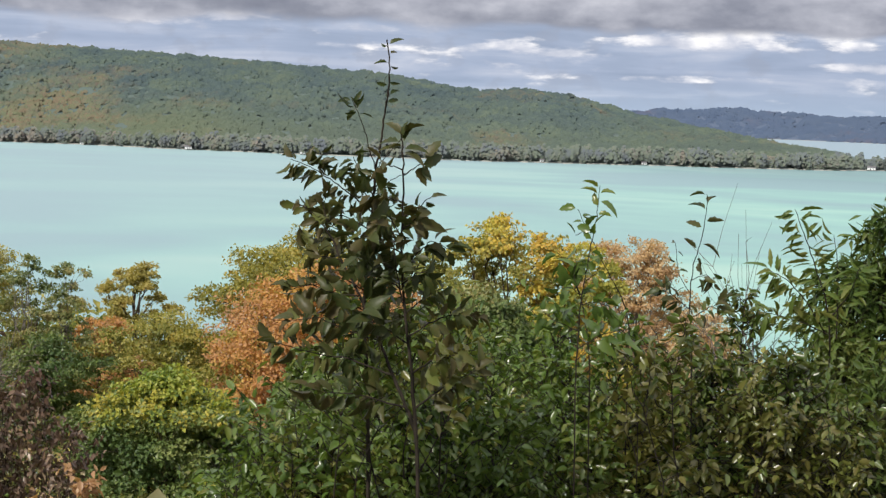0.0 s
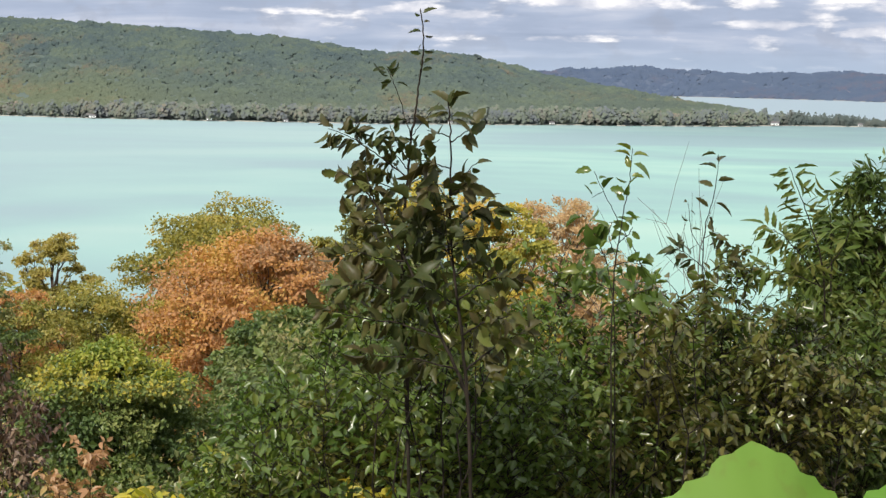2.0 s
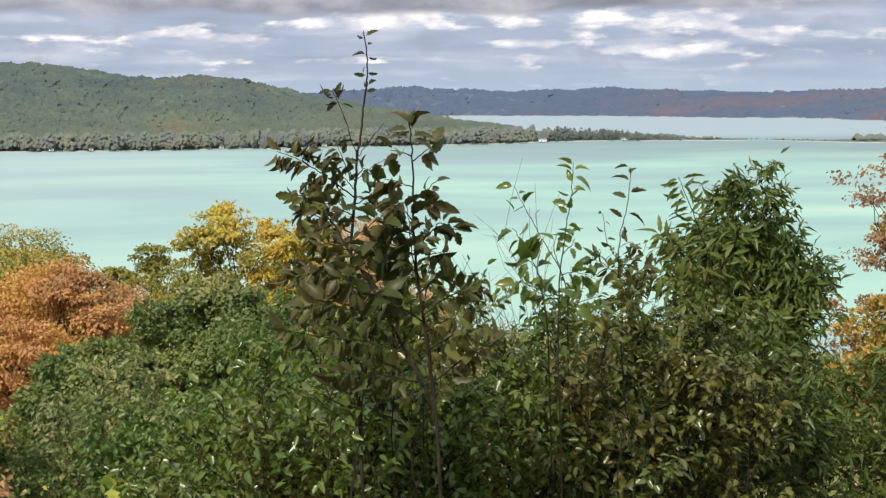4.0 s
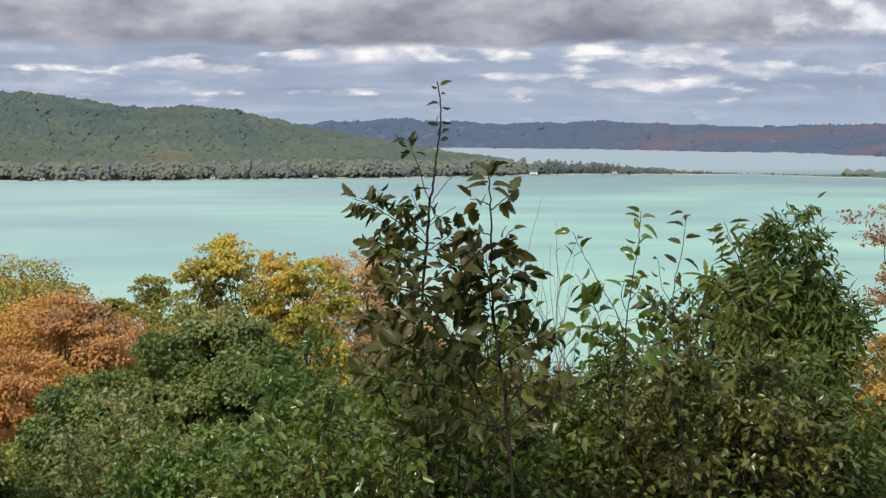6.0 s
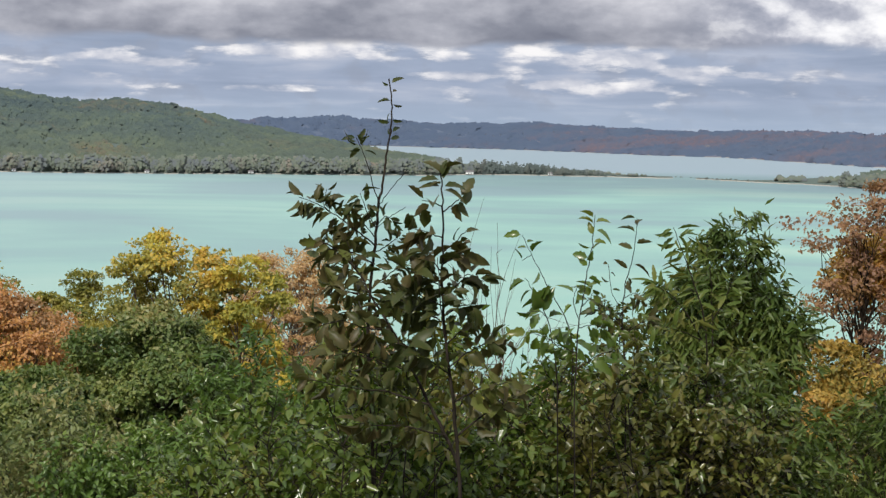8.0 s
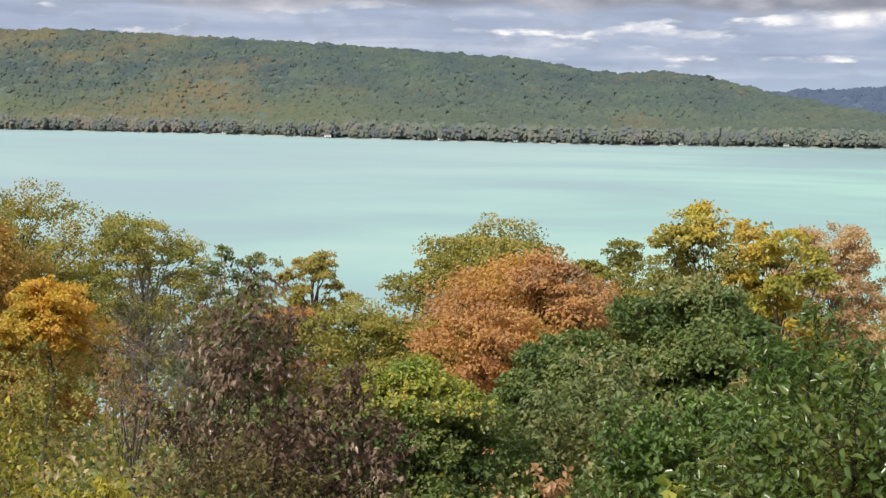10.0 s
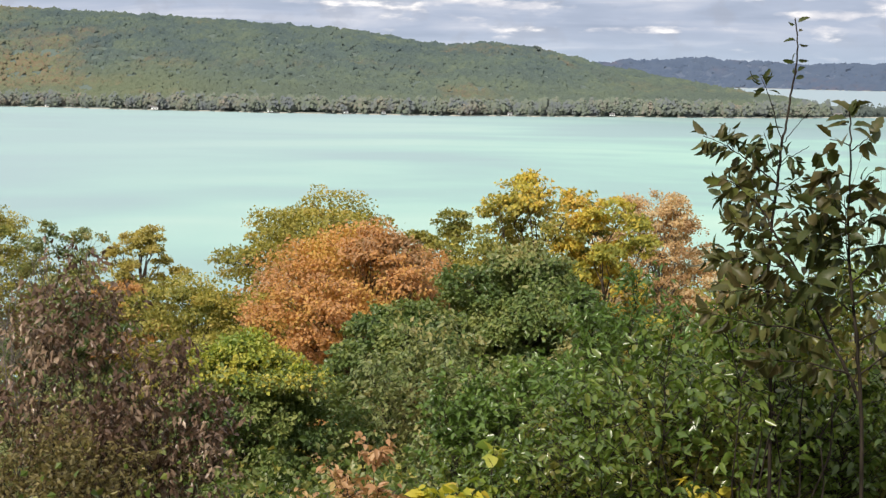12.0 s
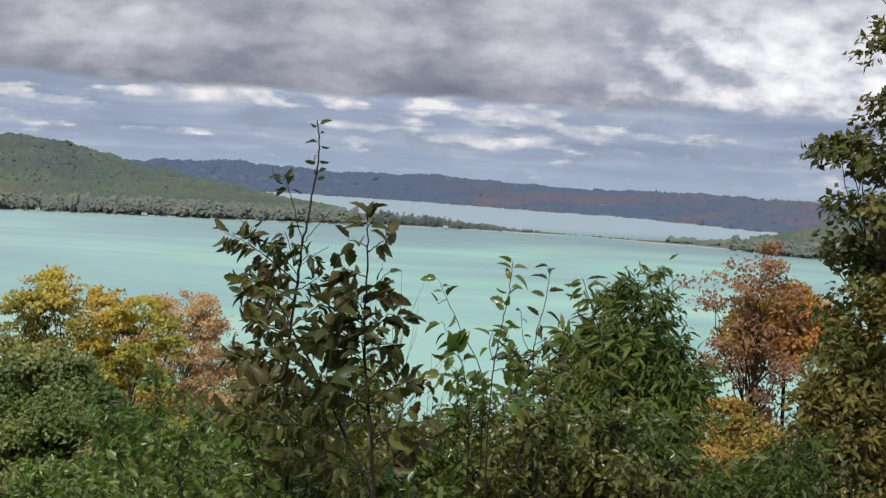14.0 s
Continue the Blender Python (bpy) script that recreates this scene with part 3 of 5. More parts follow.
def tufts_mesh(name, rng, at, wide, tall, each, mat, lie=None, chip=0.3, low=0.25):
    """Many tree crowns in one mesh, each a loose dome of leafy tufts."""
    n = len(at) * each
    pick = np.repeat(np.arange(len(at)), each)
    d = rng.normal(0, 1, (n, 3))
    d[:, 2] = np.abs(d[:, 2]) - low
    d /= np.linalg.norm(d, axis=1)[:, None]
    p = at[pick] + d * rng.uniform(0.7, 1.08, n)[:, None] * np.stack([wide[pick] / 2, wide[pick] / 2, tall[pick] * 0.5], 1)
    taper = 1.18 - 0.4 * d[:, 2]  # wider below than above
    p[:, :2] = at[pick, :2] + (p[:, :2] - at[pick, :2]) * taper[:, None]
    p[:, 2] += tall[pick] * 0.5
    if lie is not None:  # the canopy follows the slope
        p[:, 2] += lie(p[:, 0], p[:, 1]) - lie(at[:, 0], at[:, 1])[pick]
    # foliage turns its face to the light from the south
    face = d * 0.42 + np.array([0, -0.88, 0.42]) + rng.normal(0, 0.2, (n, 3))
    face /= np.linalg.norm(face, axis=1)[:, None]
    side = np.cross(rng.normal(0, 1, (n, 3)), face)
    side /= np.linalg.norm(side, axis=1)[:, None]
    axes = np.stack([side, np.cross(face, side), face], 2)
    size = wide[pick] * chip * rng.uniform(0.6, 1.4, n)
    v = np.array([(-0.55, -0.1, 0), (0.45, -0.45, 0), (0.6, 0.35, 0.05), (-0.25, 0.6, 0.05)])
    co = np.einsum("nij,kj->nki", axes, v) * size[:, None, None] + p[:, None, :]
    return mesh_from(name, co.reshape(-1, 3), np.arange(n * 4).reshape(-1, 4), mat)


def polar(az, r):
    return r * np.sin(np.radians(az)), r * np.cos(np.radians(az))


def build_far_woods():
    rng = np.random.default_rng(11)

    def slope_of(which):
        def lie(x, y):
            return far_parts(np.degrees(np.arctan2(x, y)), np.hypot(x, y))[which]
        return lie

    # the wooded hill across the lake
    n = 29000
    az = np.where(rng.random(n) < 0.93, rng.uniform(-41, 1.8, n), rng.uniform(17.0, 25, n))
    r = np.sqrt(rng.uniform(1500 ** 2, 2800 ** 2, n))
    hill, ridge, shore, width, fshore = far_parts(az, r)
    s = r - shore
    keep = (s > 22) & (s < np.minimum(width * 0.6, 720) + 60) & (hill > 1.0)
    az, r, hill = az[keep], r[keep], hill[keep]
    x, y = polar(az, r)
    at = np.stack([x, y, hill + LAKE - 0.2], 1)
    size = 0.45 + 0.95 * rng.uniform(0, 1, len(at)) ** 1.5
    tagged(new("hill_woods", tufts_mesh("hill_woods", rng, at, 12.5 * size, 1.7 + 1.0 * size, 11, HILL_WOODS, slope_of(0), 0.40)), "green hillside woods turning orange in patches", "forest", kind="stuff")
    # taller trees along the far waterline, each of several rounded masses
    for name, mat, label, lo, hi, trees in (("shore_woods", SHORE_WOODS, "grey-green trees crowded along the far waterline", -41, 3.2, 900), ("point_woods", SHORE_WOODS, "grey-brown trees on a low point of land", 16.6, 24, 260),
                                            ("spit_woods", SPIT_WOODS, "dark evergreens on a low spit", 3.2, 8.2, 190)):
        az = rng.uniform(lo, hi, trees)
        hill, ridge, shore, width, fshore = far_parts(az, np.full(len(az), 1.0))
        r = shore + np.minimum(4 + 50 * rng.uniform(0, 1, len(az)) ** 1.6, width * 0.55)
        tall = 19.0 * (0.55 + 0.5 * rng.uniform(0, 1, len(az))) * np.interp(az, [2.5, 3.4, 4.5, 5.8, 7.5, 8.5, 15, 16], [1.0, 0.85, 0.8, 0.65, 0.42, 0.22, 0.5, 0.8])
        x, y = polar(az, r)
        slim = 0.40 if mat == SPIT_WOODS else 0.55
        at = np.stack([x, y, np.full(len(az), LAKE + 0.2)], 1)
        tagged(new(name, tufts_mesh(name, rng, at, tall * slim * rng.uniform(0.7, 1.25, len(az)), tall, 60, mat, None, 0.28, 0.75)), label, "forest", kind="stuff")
    # bushes on the narrows and a clump of trees at their end
    az = np.concatenate([rng.uniform(7.3, 9.6, 46), rng.uniform(9.6, 14.2, 34), rng.uniform(14.2, 15.3, 26), rng.uniform(15.7, 16.8, 26)])
    hill, ridge, shore, width, fshore = far_parts(az, np.full(len(az), 1.0))
    x, y = polar(az, shore + width * rng.uniform(0.3, 0.6, len(az)))
    size = np.where(az < 9.6, 6.0 - (az - 7.3) * 1.5, np.where(az < 14.2, 1.3, 7.0)) * rng.uniform(0.5, 1.2, len(az))
    at = np.stack([x, y, np.full(len(az), LAKE + 1.2)], 1)
    tagged(new("narrows_bushes", crowns_mesh("narrows_bushes", rng, at, 1.0 * size + 1, size, SHORE_WOODS, 2)), "low dark bushes on a thin strip of land", "bushes", kind="stuff")
    # the ridge beyond the second lake, distance haze painted on as blue
    n = 17000
    az = rng.uniform(-9, 24, n)
    r = np.sqrt(rng.uniform(2500 ** 2, 4925 ** 2, n))
    hill, ridge, shore, width, fshore = far_parts(az, r)
    keep = (r > fshore + 12) & (r < fshore + 960)
    az, r, ridge = az[keep], r[keep], ridge[keep]
    x, y = polar(az, r)
    at = np.stack([x, y, ridge + LAKE - 0.8], 1)
    size = rng.uniform(0.7, 1.3, len(at))
    tagged(new("far_woods", tufts_mesh("far_woods", rng, at, 28 * size, 3.2 * size, 7, FAR_WOODS, slope_of(1), 0.36)), "distant wooded ridge with haze-blue colouring, reddish towards one end", "forest", kind="stuff")


build_far_woods()


# ---- trees on the slope ----
def tree(name, x, y, top, width, crown, mat, label, seed, leaf=0.10, count=7000, lobes=9, bark=BARK, gaps=0.0, stems=1, lean=0.0, second=None, full=1.1):
    """A broad-leaved tree: crooked trunk with limbs, and a crown of leaf sprays at the ends of its twigs.
    top: height of the crown's top; crown: how far it hangs down; second: (material, share) for the upper leaves."""
    rng = np.random.default_rng(seed)
    z0 = float(near_ground(np.array(x), np.array(y))) - 0.1
    thing = base(name, x, y, z0, label, "tree")
    high = top - z0
    crown = min(crown, high * 0.95)
    wood, twigs = Tubes(6), Tubes(3)
    fork = max(high - crown * 0.85, high * 0.15)
    thick = (0.009 * high + 0.005 * width) * min(1.0, 0.3 + width / 4)
    for k in range(stems):
        off = rng.normal(0, 0.05 * width * (stems > 1), 2)
        wood.add(bent((0, 0, 0), (off[0], off[1], fork), rng, 0.05, 5), thick, thick * 0.8)
        wood.add(bent((off[0], off[1], fork), (off[0] * 1.5 + lean, off[1] * 1.5, high - crown * 0.2), rng, 0.06, 6), thick * 0.8, thick * 0.12)
    # the main masses of the crown, on a dome
    centres = []
    lobes = int(lobes * 3.4)
    for k in range(lobes):
        a = 2.399963 * k + rng.uniform(-0.4, 0.4)
        h = ((k + 0.5) / lobes) ** full
        spread = math.sqrt(max(0.0, 1 - max(0.0, (h - 0.38) / 0.66) ** 2)) * min(1.0, 0.85 + h)
        rad = width / 2 * spread * rng.uniform(0.3, 1.06)
        size = max(width * rng.uniform(0.09, 0.19), rng.uniform(0.26, 0.36))
        zc = high - crown + size * 0.6 + h * (crown - size * 1.5) * rng.uniform(0.93, 1.03)
        centres.append((np.array([math.cos(a) * rad + lean * h, math.sin(a) * rad * 0.85, zc]), size))
    centres.append((np.array([lean + rng.normal(0, 0.06) * width, 0, high - width * 0.13]), width * 0.16))
    each = max(2, round(count * 2.8 / len(centres) / 30))
    at, out = [], []
    for c, rad in centres:
        mid = np.array([lean * 0.5, 0, fork + (c[2] - fork) * rng.uniform(0.15, 0.55)])
        if c[2] < fork:
            mid[2] = max(c[2] * 0.8, 0.2)
        limb = bent(mid, c, rng, 0.10, 5, 0.05)
        wood.add(limb, thick * 0.36, thick * 0.08)
        for j in range(each):
            d = rng.normal(0, 1, 3)
            d /= np.linalg.norm(d)
            d[2] = abs(d[2]) * 0.9 if rng.random() < 0.7 else d[2] * 0.7
            p = c + d * np.array([rad, rad, rad * 0.8]) * rng.uniform(0.7, 1.05)
            if rng.random() < gaps:
                continue
            if j % 5 == 0:
                twigs.add(bent(limb[3], p, rng, 0.12, 4), thick * 0.07 + 0.003, 0.003)
            m = int(42 * rng.uniform(0.5, 1.5))
            # a spray: wide and shallow, its leaves lapping one over another
            q = np.clip(rng.normal(0, 1, (m, 3)), -1.5, 1.5) * np.array([1, 1, 0.45]) * (0.155 * rad + 0.03)
            at.append(p + q)
            o = q * 1.0 / (rad + 0.01) + d + 0.6 * (c - (lean, 0, high - crown * 0.55)) / width
            out.append(o / (np.linalg.norm(o, axis=1)[:, None] + 1e-6))
    at, out = np.concatenate(at), np.concatenate(out)
    part("trunk", wood.mesh("trunk", bark), thing)
    part("branchwork", twigs.mesh("branchwork", bark), thing, kind="stuff")
    if second:
        cut = high - crown * second[1] + rng.normal(0, 0.07 * crown, len(at))
        upper = at[:, 2] > cut
        part("upper_crown", leaves_mesh("upper_crown", rng, at[upper], out[upper], leaf * 0.78, second[0]), thing, kind="stuff")
        at, out = at[~upper], out[~upper]
    part("crown", leaves_mesh("crown", rng, at, out, leaf * 0.78, mat), thing, kind="stuff")
    return thing


def bare_tree(name, x, y, top, width, label, seed, bark=BARK_PALE, stems=5, twig=0.0035):
    """A leafless shrub or young tree: many thin upright stems that fork into fine twigs."""
    rng = np.random.default_rng(seed)
    z0 = float(near_ground(np.array(x), np.array(y))) - 0.1
    thing = base(name, x, y, z0, label, "tree")
    high = top - z0
    for k in range(stems):
        wood = Tubes(5)
        a = rng.uniform(0, 6.28)
        tip = np.array([math.cos(a) * width / 2 * rng.uniform(0.2, 1), math.sin(a) * width / 2 * rng.uniform(0.2, 1), high * rng.uniform(0.8, 1.0)])
        stem = bent(rng.normal(0, 0.05 * width, 3) * (1, 1, 0), tip, rng, 0.05, 8)
        wood.add(stem, 0.006 * high + 0.004, twig)
        for j in range(14):
            i = rng.integers(3, 7)
            d = rng.normal(0, 1, 3) * (0.16 * width + 0.1) + np.array([0, 0, 0.09 * high])
            sub = bent(stem[i], stem[i] + d * rng.uniform(0.6, 1.5), rng, 0.12, 5)
            wood.add(sub, twig * 2, twig * 0.7)
            for q in range(4):
                e = d * 0.35 + rng.normal(0, 0.09 * width + 0.03, 3)
                wood.add(bent(sub[rng.integers(1, 5)], sub[rng.integers(2, 5)] + e, rng, 0.12, 3), twig, twig * 0.5)
        part("stem", wood.mesh("stem", bark), thing)
    return thing


def shrub(name, x, y, top, width, show, mat, label, seed, leaf=0.06, count=3000, kind="oval", stems=7, bark=BARK_DARK, category="shrub", upright=0.7, droop=0.5, deep=None, foot=None):
    """A thicket: stems that rise from one foot and fork, twigs along them, leaves along the twigs."""
    rng = np.random.default_rng(seed)
    z0 = (float(near_ground(np.array(x), np.array(y))) - 0.05) if foot is None else foot
    thing = base(name, x, y, z0, label, category)
    high = top - z0
    deep = deep or width * 0.7
    per = max(4, int(count / stems / 9 / 1.0))
    at, out = [], []
    fine = Tubes(3)
    for k in range(stems):
        wood = Tubes(6)
        a = 2.399963 * k + rng.uniform(-0.4, 0.4)
        rad = math.sqrt((k + 0.5) / stems)
        reach = 1 - 0.34 * rad ** 2 * rng.uniform(0.4, 1.6)
        tip = np.array([math.cos(a) * rad * width * 0.44, math.sin(a) * rad * deep * 0.44, high * reach * (1.0 if k == 0 else rng.uniform(0.9, 1.0))])
        foot_at = tip * np.array([0.25, 0.25, 0])
        stem = bent(foot_at, tip, rng, 0.035, 10)
        wood.add(stem, 0.0015 * high + 0.002, 0.0014)
        part("stem", wood.mesh("stem", bark), thing)
        for j in range(per):
            s = 1 - min(0.98, abs(rng.normal(0, 0.5)) * show / high)
            i = min(s * 9, 8.99)
            p = stem[int(i)] + (stem[int(i) + 1] - stem[int(i)]) * (i % 1)
            d = rng.normal(0, 1, 3) * (1, deep / width, 0.3)
            d /= np.linalg.norm(d)
            length = width / math.sqrt(stems) * rng.uniform(0.35, 0.95) * (0.35 + 0.65 * min(1, (1 - s) * high / (0.45 * width)))
            e = p + d * length + np.array([0, 0, upright * length])
            twig = bent(p, e, rng, 0.1, 5)
            fine.add(twig, 0.0022, 0.001)
            m = 9
            u = rng.uniform(0.2, 1.05, m) * 4
            ii = np.minimum(u.astype(int), 3)
            q = twig[ii] + (twig[ii + 1] - twig[ii]) * (u - ii)[:, None]
            q = q + rng.normal(0, leaf * 0.25, (m, 3))
            at.append(q)
            side = np.cross(e - p, (0, 0, 1.0))
            side /= np.linalg.norm(side) + 1e-6
            out.append(side * np.where(np.arange(m) % 2, 1, -1)[:, None] * 0.8 + (e - p) / (np.linalg.norm(e - p) + 1e-6) * 0.7)
    at, out = np.concatenate(at), np.concatenate(out)
    part("branchwork", fine.mesh("branchwork", bark), thing, kind="stuff")
    part("foliage", leaves_mesh("foliage", rng, at, out, leaf, mat, kind, 0.45, droop), thing, kind="stuff")
    return thing


# ---- middle distance, west to east ----
tree("maple_tree", -21.3, 29.4, -0.65, 6.2, 6.2, AMBER, "maple with amber, gold and russet leaves", 21, 0.11, 23000, 18, full=1.05)
tree("maple_tree", -16.7, 26.4, -2.1, 2.1, 1.6, FLAME, "small maple with orange-yellow leaves", 22, 0.09, 5000, 11, full=1.15)
shrub("sumac_shrub", -12.9, 22.6, -2.3, 1.0, 1.6, PINK, "sumac with coral-pink leaves", 154, 0.06, 1100, "lance", 5)
# dark crown put where deep shade fills the hollow under the amber maple
tree("maple_tree", -18.2, 24.2, -4.2, 2.6, 2.4, DARK_GREEN, "low dark green maple standing in for the shaded hollow below an amber one", 121, 0.09, 6500, 10, full=1.15)
tree("oak_tree", -25.6, 38.5, -0.95, 7.2, 5.8, OLIVE, "broad olive-brown oak with thinning leaves", 23, 0.12, 12000, 14, gaps=0.04)
tree("ash_tree", -21.2, 38.6, -1.8, 4.6, 5.4, OLIVE_GREEN, "olive-green ash with pale stems showing through", 24, 0.11, 9000, 12, bark=BARK_PALE, gaps=0.05)
shrub("viburnum_shrub", -15.5, 23.8, -2.95, 2.6, 2.2, OLIVE_GREEN, "olive undergrowth below an orange-yellow maple", 164, 0.085, 3600, "lance", 10)
bare_tree("bare_tree", -14.6, 25.8, -2.2, 2.2, "leafless grey young tree with many fine twigs", 25, stems=7, twig=0.0028)
bare_tree("bare_tree", -12.9, 25.2, -2.3, 1.8, "leafless grey young tree with many fine twigs", 26, stems=6, twig=0.0028)
tree("aspen_tree", -17.5, 35.9, -2.4, 1.5, 4.0, GREY_GREEN, "slender grey-green aspen with sparse leaves", 27, 0.10, 2200, 8, bark=BARK_PALE, gaps=0.2, full=1.0)
tree("aspen_tree", -16.6, 36.2, -2.55, 1.4, 4.0, GREY_GREEN, "slender grey-green aspen with sparse leaves", 28, 0.10, 2200, 8, bark=BARK_PALE, gaps=0.2, full=1.0)
tree("birch_tree", -19.95, 48.0, -3.7, 2.9, 3.6, OCHRE, "small ochre birch with a rounded top", 29, 0.12, 3600, 7, gaps=0.05)
tree("maple_tree", -18.0, 41.2, -4.6, 2.6, 3.0, ORANGE, "small bright orange maple", 30, 0.11, 2600, 7)
tree("beech_tree", -14.1, 37.3, -3.7, 5.0, 4.4, OLIVE_GREEN, "low olive-green beech with a dense crown", 31, 0.11, 7500, 11)
tree("beech_tree", -15.8, 33.5, -3.9, 3.2, 3.4, DARK_GREEN, "low dark green beech with a dense crown", 32, 0.11, 5200, 9)
tree("beech_tree", -11.6, 32.0, -4.3, 3.4, 3.0, OLIVE_GREEN, "low olive-green beech with a dense crown", 122, 0.11, 5200, 9)
tree("oak_tree", -10.4, 36.3, -1.25, 5.8, 5.4, OLIVE, "wide olive-yellow oak with a rounded crown", 33, 0.11, 12500, 16)
tree("oak_tree", -7.0, 36.0, -1.75, 2.6, 5.0, OLIVE_GREEN, "olive-green oak with a rounded crown", 123, 0.11, 4600, 8)
tree("maple_tree", -8.05, 30.9, -1.45, 5.0, 5.4, ORANGE, "wide orange-red maple in full autumn colour", 235, 0.10, 19000, 18, full=1.05)
tree("maple_tree", -4.3, 31.0, -0.45, 3.6, 5.0, OLIVE_GREEN, "maple with olive leaves turning golden", 36, 0.11, 7500, 11, gaps=0.03, second=(GOLD, 0.13))
tree("maple_tree", -2.75, 30.2, -0.85, 2.3, 4.4, GOLD, "maple with golden yellow leaves", 124, 0.10, 5500, 9)
tree("birch_tree", -2.0, 34.9, -1.05, 3.4, 4.6, PINK_BROWN, "thinning birch with pale pinkish-brown leaves", 37, 0.09, 8500, 12, bark=BARK_PALE, gaps=0.1)
tree("maple_tree", -0.4, 34.0, -2.5, 2.6, 3.6, PINK_BROWN, "low thinning birch with pale brown leaves", 125, 0.09, 4200, 9, bark=BARK_PALE, gaps=0.1)
tree("maple_tree", -3.4, 23.6, -1.1, 2.9, 2.6, DARK_GREEN, "round dark green maple on a forked trunk", 38, 0.10, 12000, 13, stems=2, second=(GREY_GREEN, 0.13))
tree("maple_tree", -5.1, 22.4, -1.9, 3.0, 3.4, DARK_GREEN, "low dark green maple beside a taller one", 39, 0.10, 9000, 10)
tree("maple_tree", -5.72, 17.0, -1.5, 2.1, 2.1, DARK_GREEN, "dark green maple with a lime-yellow top", 40, 0.075, 9000, 12, second=(LIME, 0.22))
tree("maple_tree", -6.3, 23.0, -4.1, 1.8, 1.5, OLIVE_GREEN, "low olive maple in the undergrowth", 126, 0.10, 5000, 8)
shrub("viburnum_shrub", -3.7, 17.6, -1.35, 2.6, 2.3, GREY_GREEN, "dull grey-green shrub with thin bare stems", 41, 0.085, 6500, "lance", 12)
shrub("viburnum_shrub", -2.1, 16.5, -1.4, 2.0, 1.8, GREY_GREEN, "dull grey-green shrub with thin bare stems", 127, 0.085, 5000, "lance", 10)
shrub("young_cherry", -4.75, 9.9, 0.30, 1.35, 2.1, PURPLE, "young cherry with drooping purple-brown leaves", 42, 0.06, 4200, "lance", 6, droop=0.9)
shrub("young_cherry", -4.1, 10.2, -0.33, 1.15, 1.6, PURPLE, "young cherry with drooping purple-brown leaves", 43, 0.058, 4200, "lance", 9, droop=0.9)
shrub("spicebush", -4.5, 9.3, -0.78, 1.7, 1.2, BROWN_OLIVE, "brownish olive undergrowth below purple-brown cherries", 44, 0.045, 6000, "lance", 11)
shrub("spicebush", -5.65, 7.7, -0.08, 1.2, 1.4, YELLOW_GREEN, "bright yellow-green shrub with hanging leaves", 45, 0.042, 6500, "lance", 9, droop=0.9)
shrub("spicebush", -4.75, 7.9, -0.72, 1.0, 0.9, YELLOW_GREEN, "yellow shrub with hanging leaves", 46, 0.042, 4200, "lance", 8, droop=0.9)
shrub("spicebush", -5.3, 11.3, -0.85, 1.6, 1.2, GREY_GREEN, "dull brownish undergrowth with thin stems", 128, 0.05, 4000, "lance", 10)

# ---- foreground thicket ----
YELLOW_TIPS = [(-0.49, 5.47, 0.37), (-1.03, 5.3, 0.23), (-0.70, 5.32, 0.23), (-0.15, 4.79, 0.42), (-1.2, 5.6, 0.16)]
shrub("green_shrub", -0.75, 9.0, 0.42, 1.2, 1.4, BRIGHT_GREEN, "bright green shrub with narrow leaves", 51, 0.066, 7500, "willow", 10)
shrub("green_shrub", -1.5, 9.4, -0.25, 1.2, 1.0, BRIGHT_GREEN, "bright green leafy shrub on the slope", 129, 0.046, 6500, "broad", 9)
shrub("green_shrub", -0.05, 8.0, 0.40, 1.1, 1.2, BRIGHT_GREEN, "bright green leafy shrub", 52, 0.048, 6500, "broad", 9)
shrub("green_shrub", -1.0, 6.9, -0.05, 1.0, 0.7, THICKET, "mid-green leafy shrub on the slope", 130, 0.042, 4200, "broad", 8)
shrub("rose_shrub", -1.5, 5.8, 0.10, 0.55, 0.45, PINK, "low shrub with pink and rust leaves", 131, 0.042, 900, "broad", 6)
shrub("rose_shrub", -1.78, 5.2, -0.08, 0.5, 0.4, PINK, "low shrub with pink and rust leaves", 132, 0.042, 700, "broad", 5)
shrub("lime_sprig", -1.02, 5.9, 0.17, 0.3, 0.5, LIME, "slender sprig with lime-yellow leaves", 133, 0.06, 110, "round", 3)
for k, (sx, sy, top, w, n) in enumerate([(0.05, 5.0, 0.90, 0.75, 3000), (0.62, 5.2, 0.93, 0.75, 3000), (-0.42, 5.3, 0.62, 0.75, 2600), (1.12, 5.3, 0.88, 0.7, 3000),
                                         (0.30, 5.9, 0.86, 0.9, 2000), (-0.10, 6.3, 0.62, 0.9, 1800), (0.95, 6.2, 0.92, 0.8, 2600), (-0.75, 6.0, 0.30, 0.8, 1600)]):
    shrub("hazel_shrub", sx, sy, top, w, 1.25, BRONZE_THICKET if k in (3, 6) else THICKET, "dark bronze-green hazel shrub in the thicket" if k in (3, 6) else "leafy green hazel shrub in the thicket", 140 + k, 0.037, int(n * 2.2), "broad", 6)
shrub("black_cherry_shrub", 1.64, 6.9, 1.27, 0.98, 1.15, CHERRY, "dense green cherry shrub with narrow leaves", 57, 0.062, 15000, "willow", 20, droop=0.6)
shrub("black_cherry_shrub", 2.15, 6.4, 0.62, 1.0, 0.9, CHERRY, "dense green cherry shrub with narrow drooping leaves", 58, 0.06, 5000, "willow", 10, droop=0.5)
shrub("black_cherry_shrub", 1.45, 5.9, 0.75, 0.8, 0.9, CHERRY, "dense green cherry shrub with narrow drooping leaves", 151, 0.06, 5000, "willow", 10, droop=0.5)
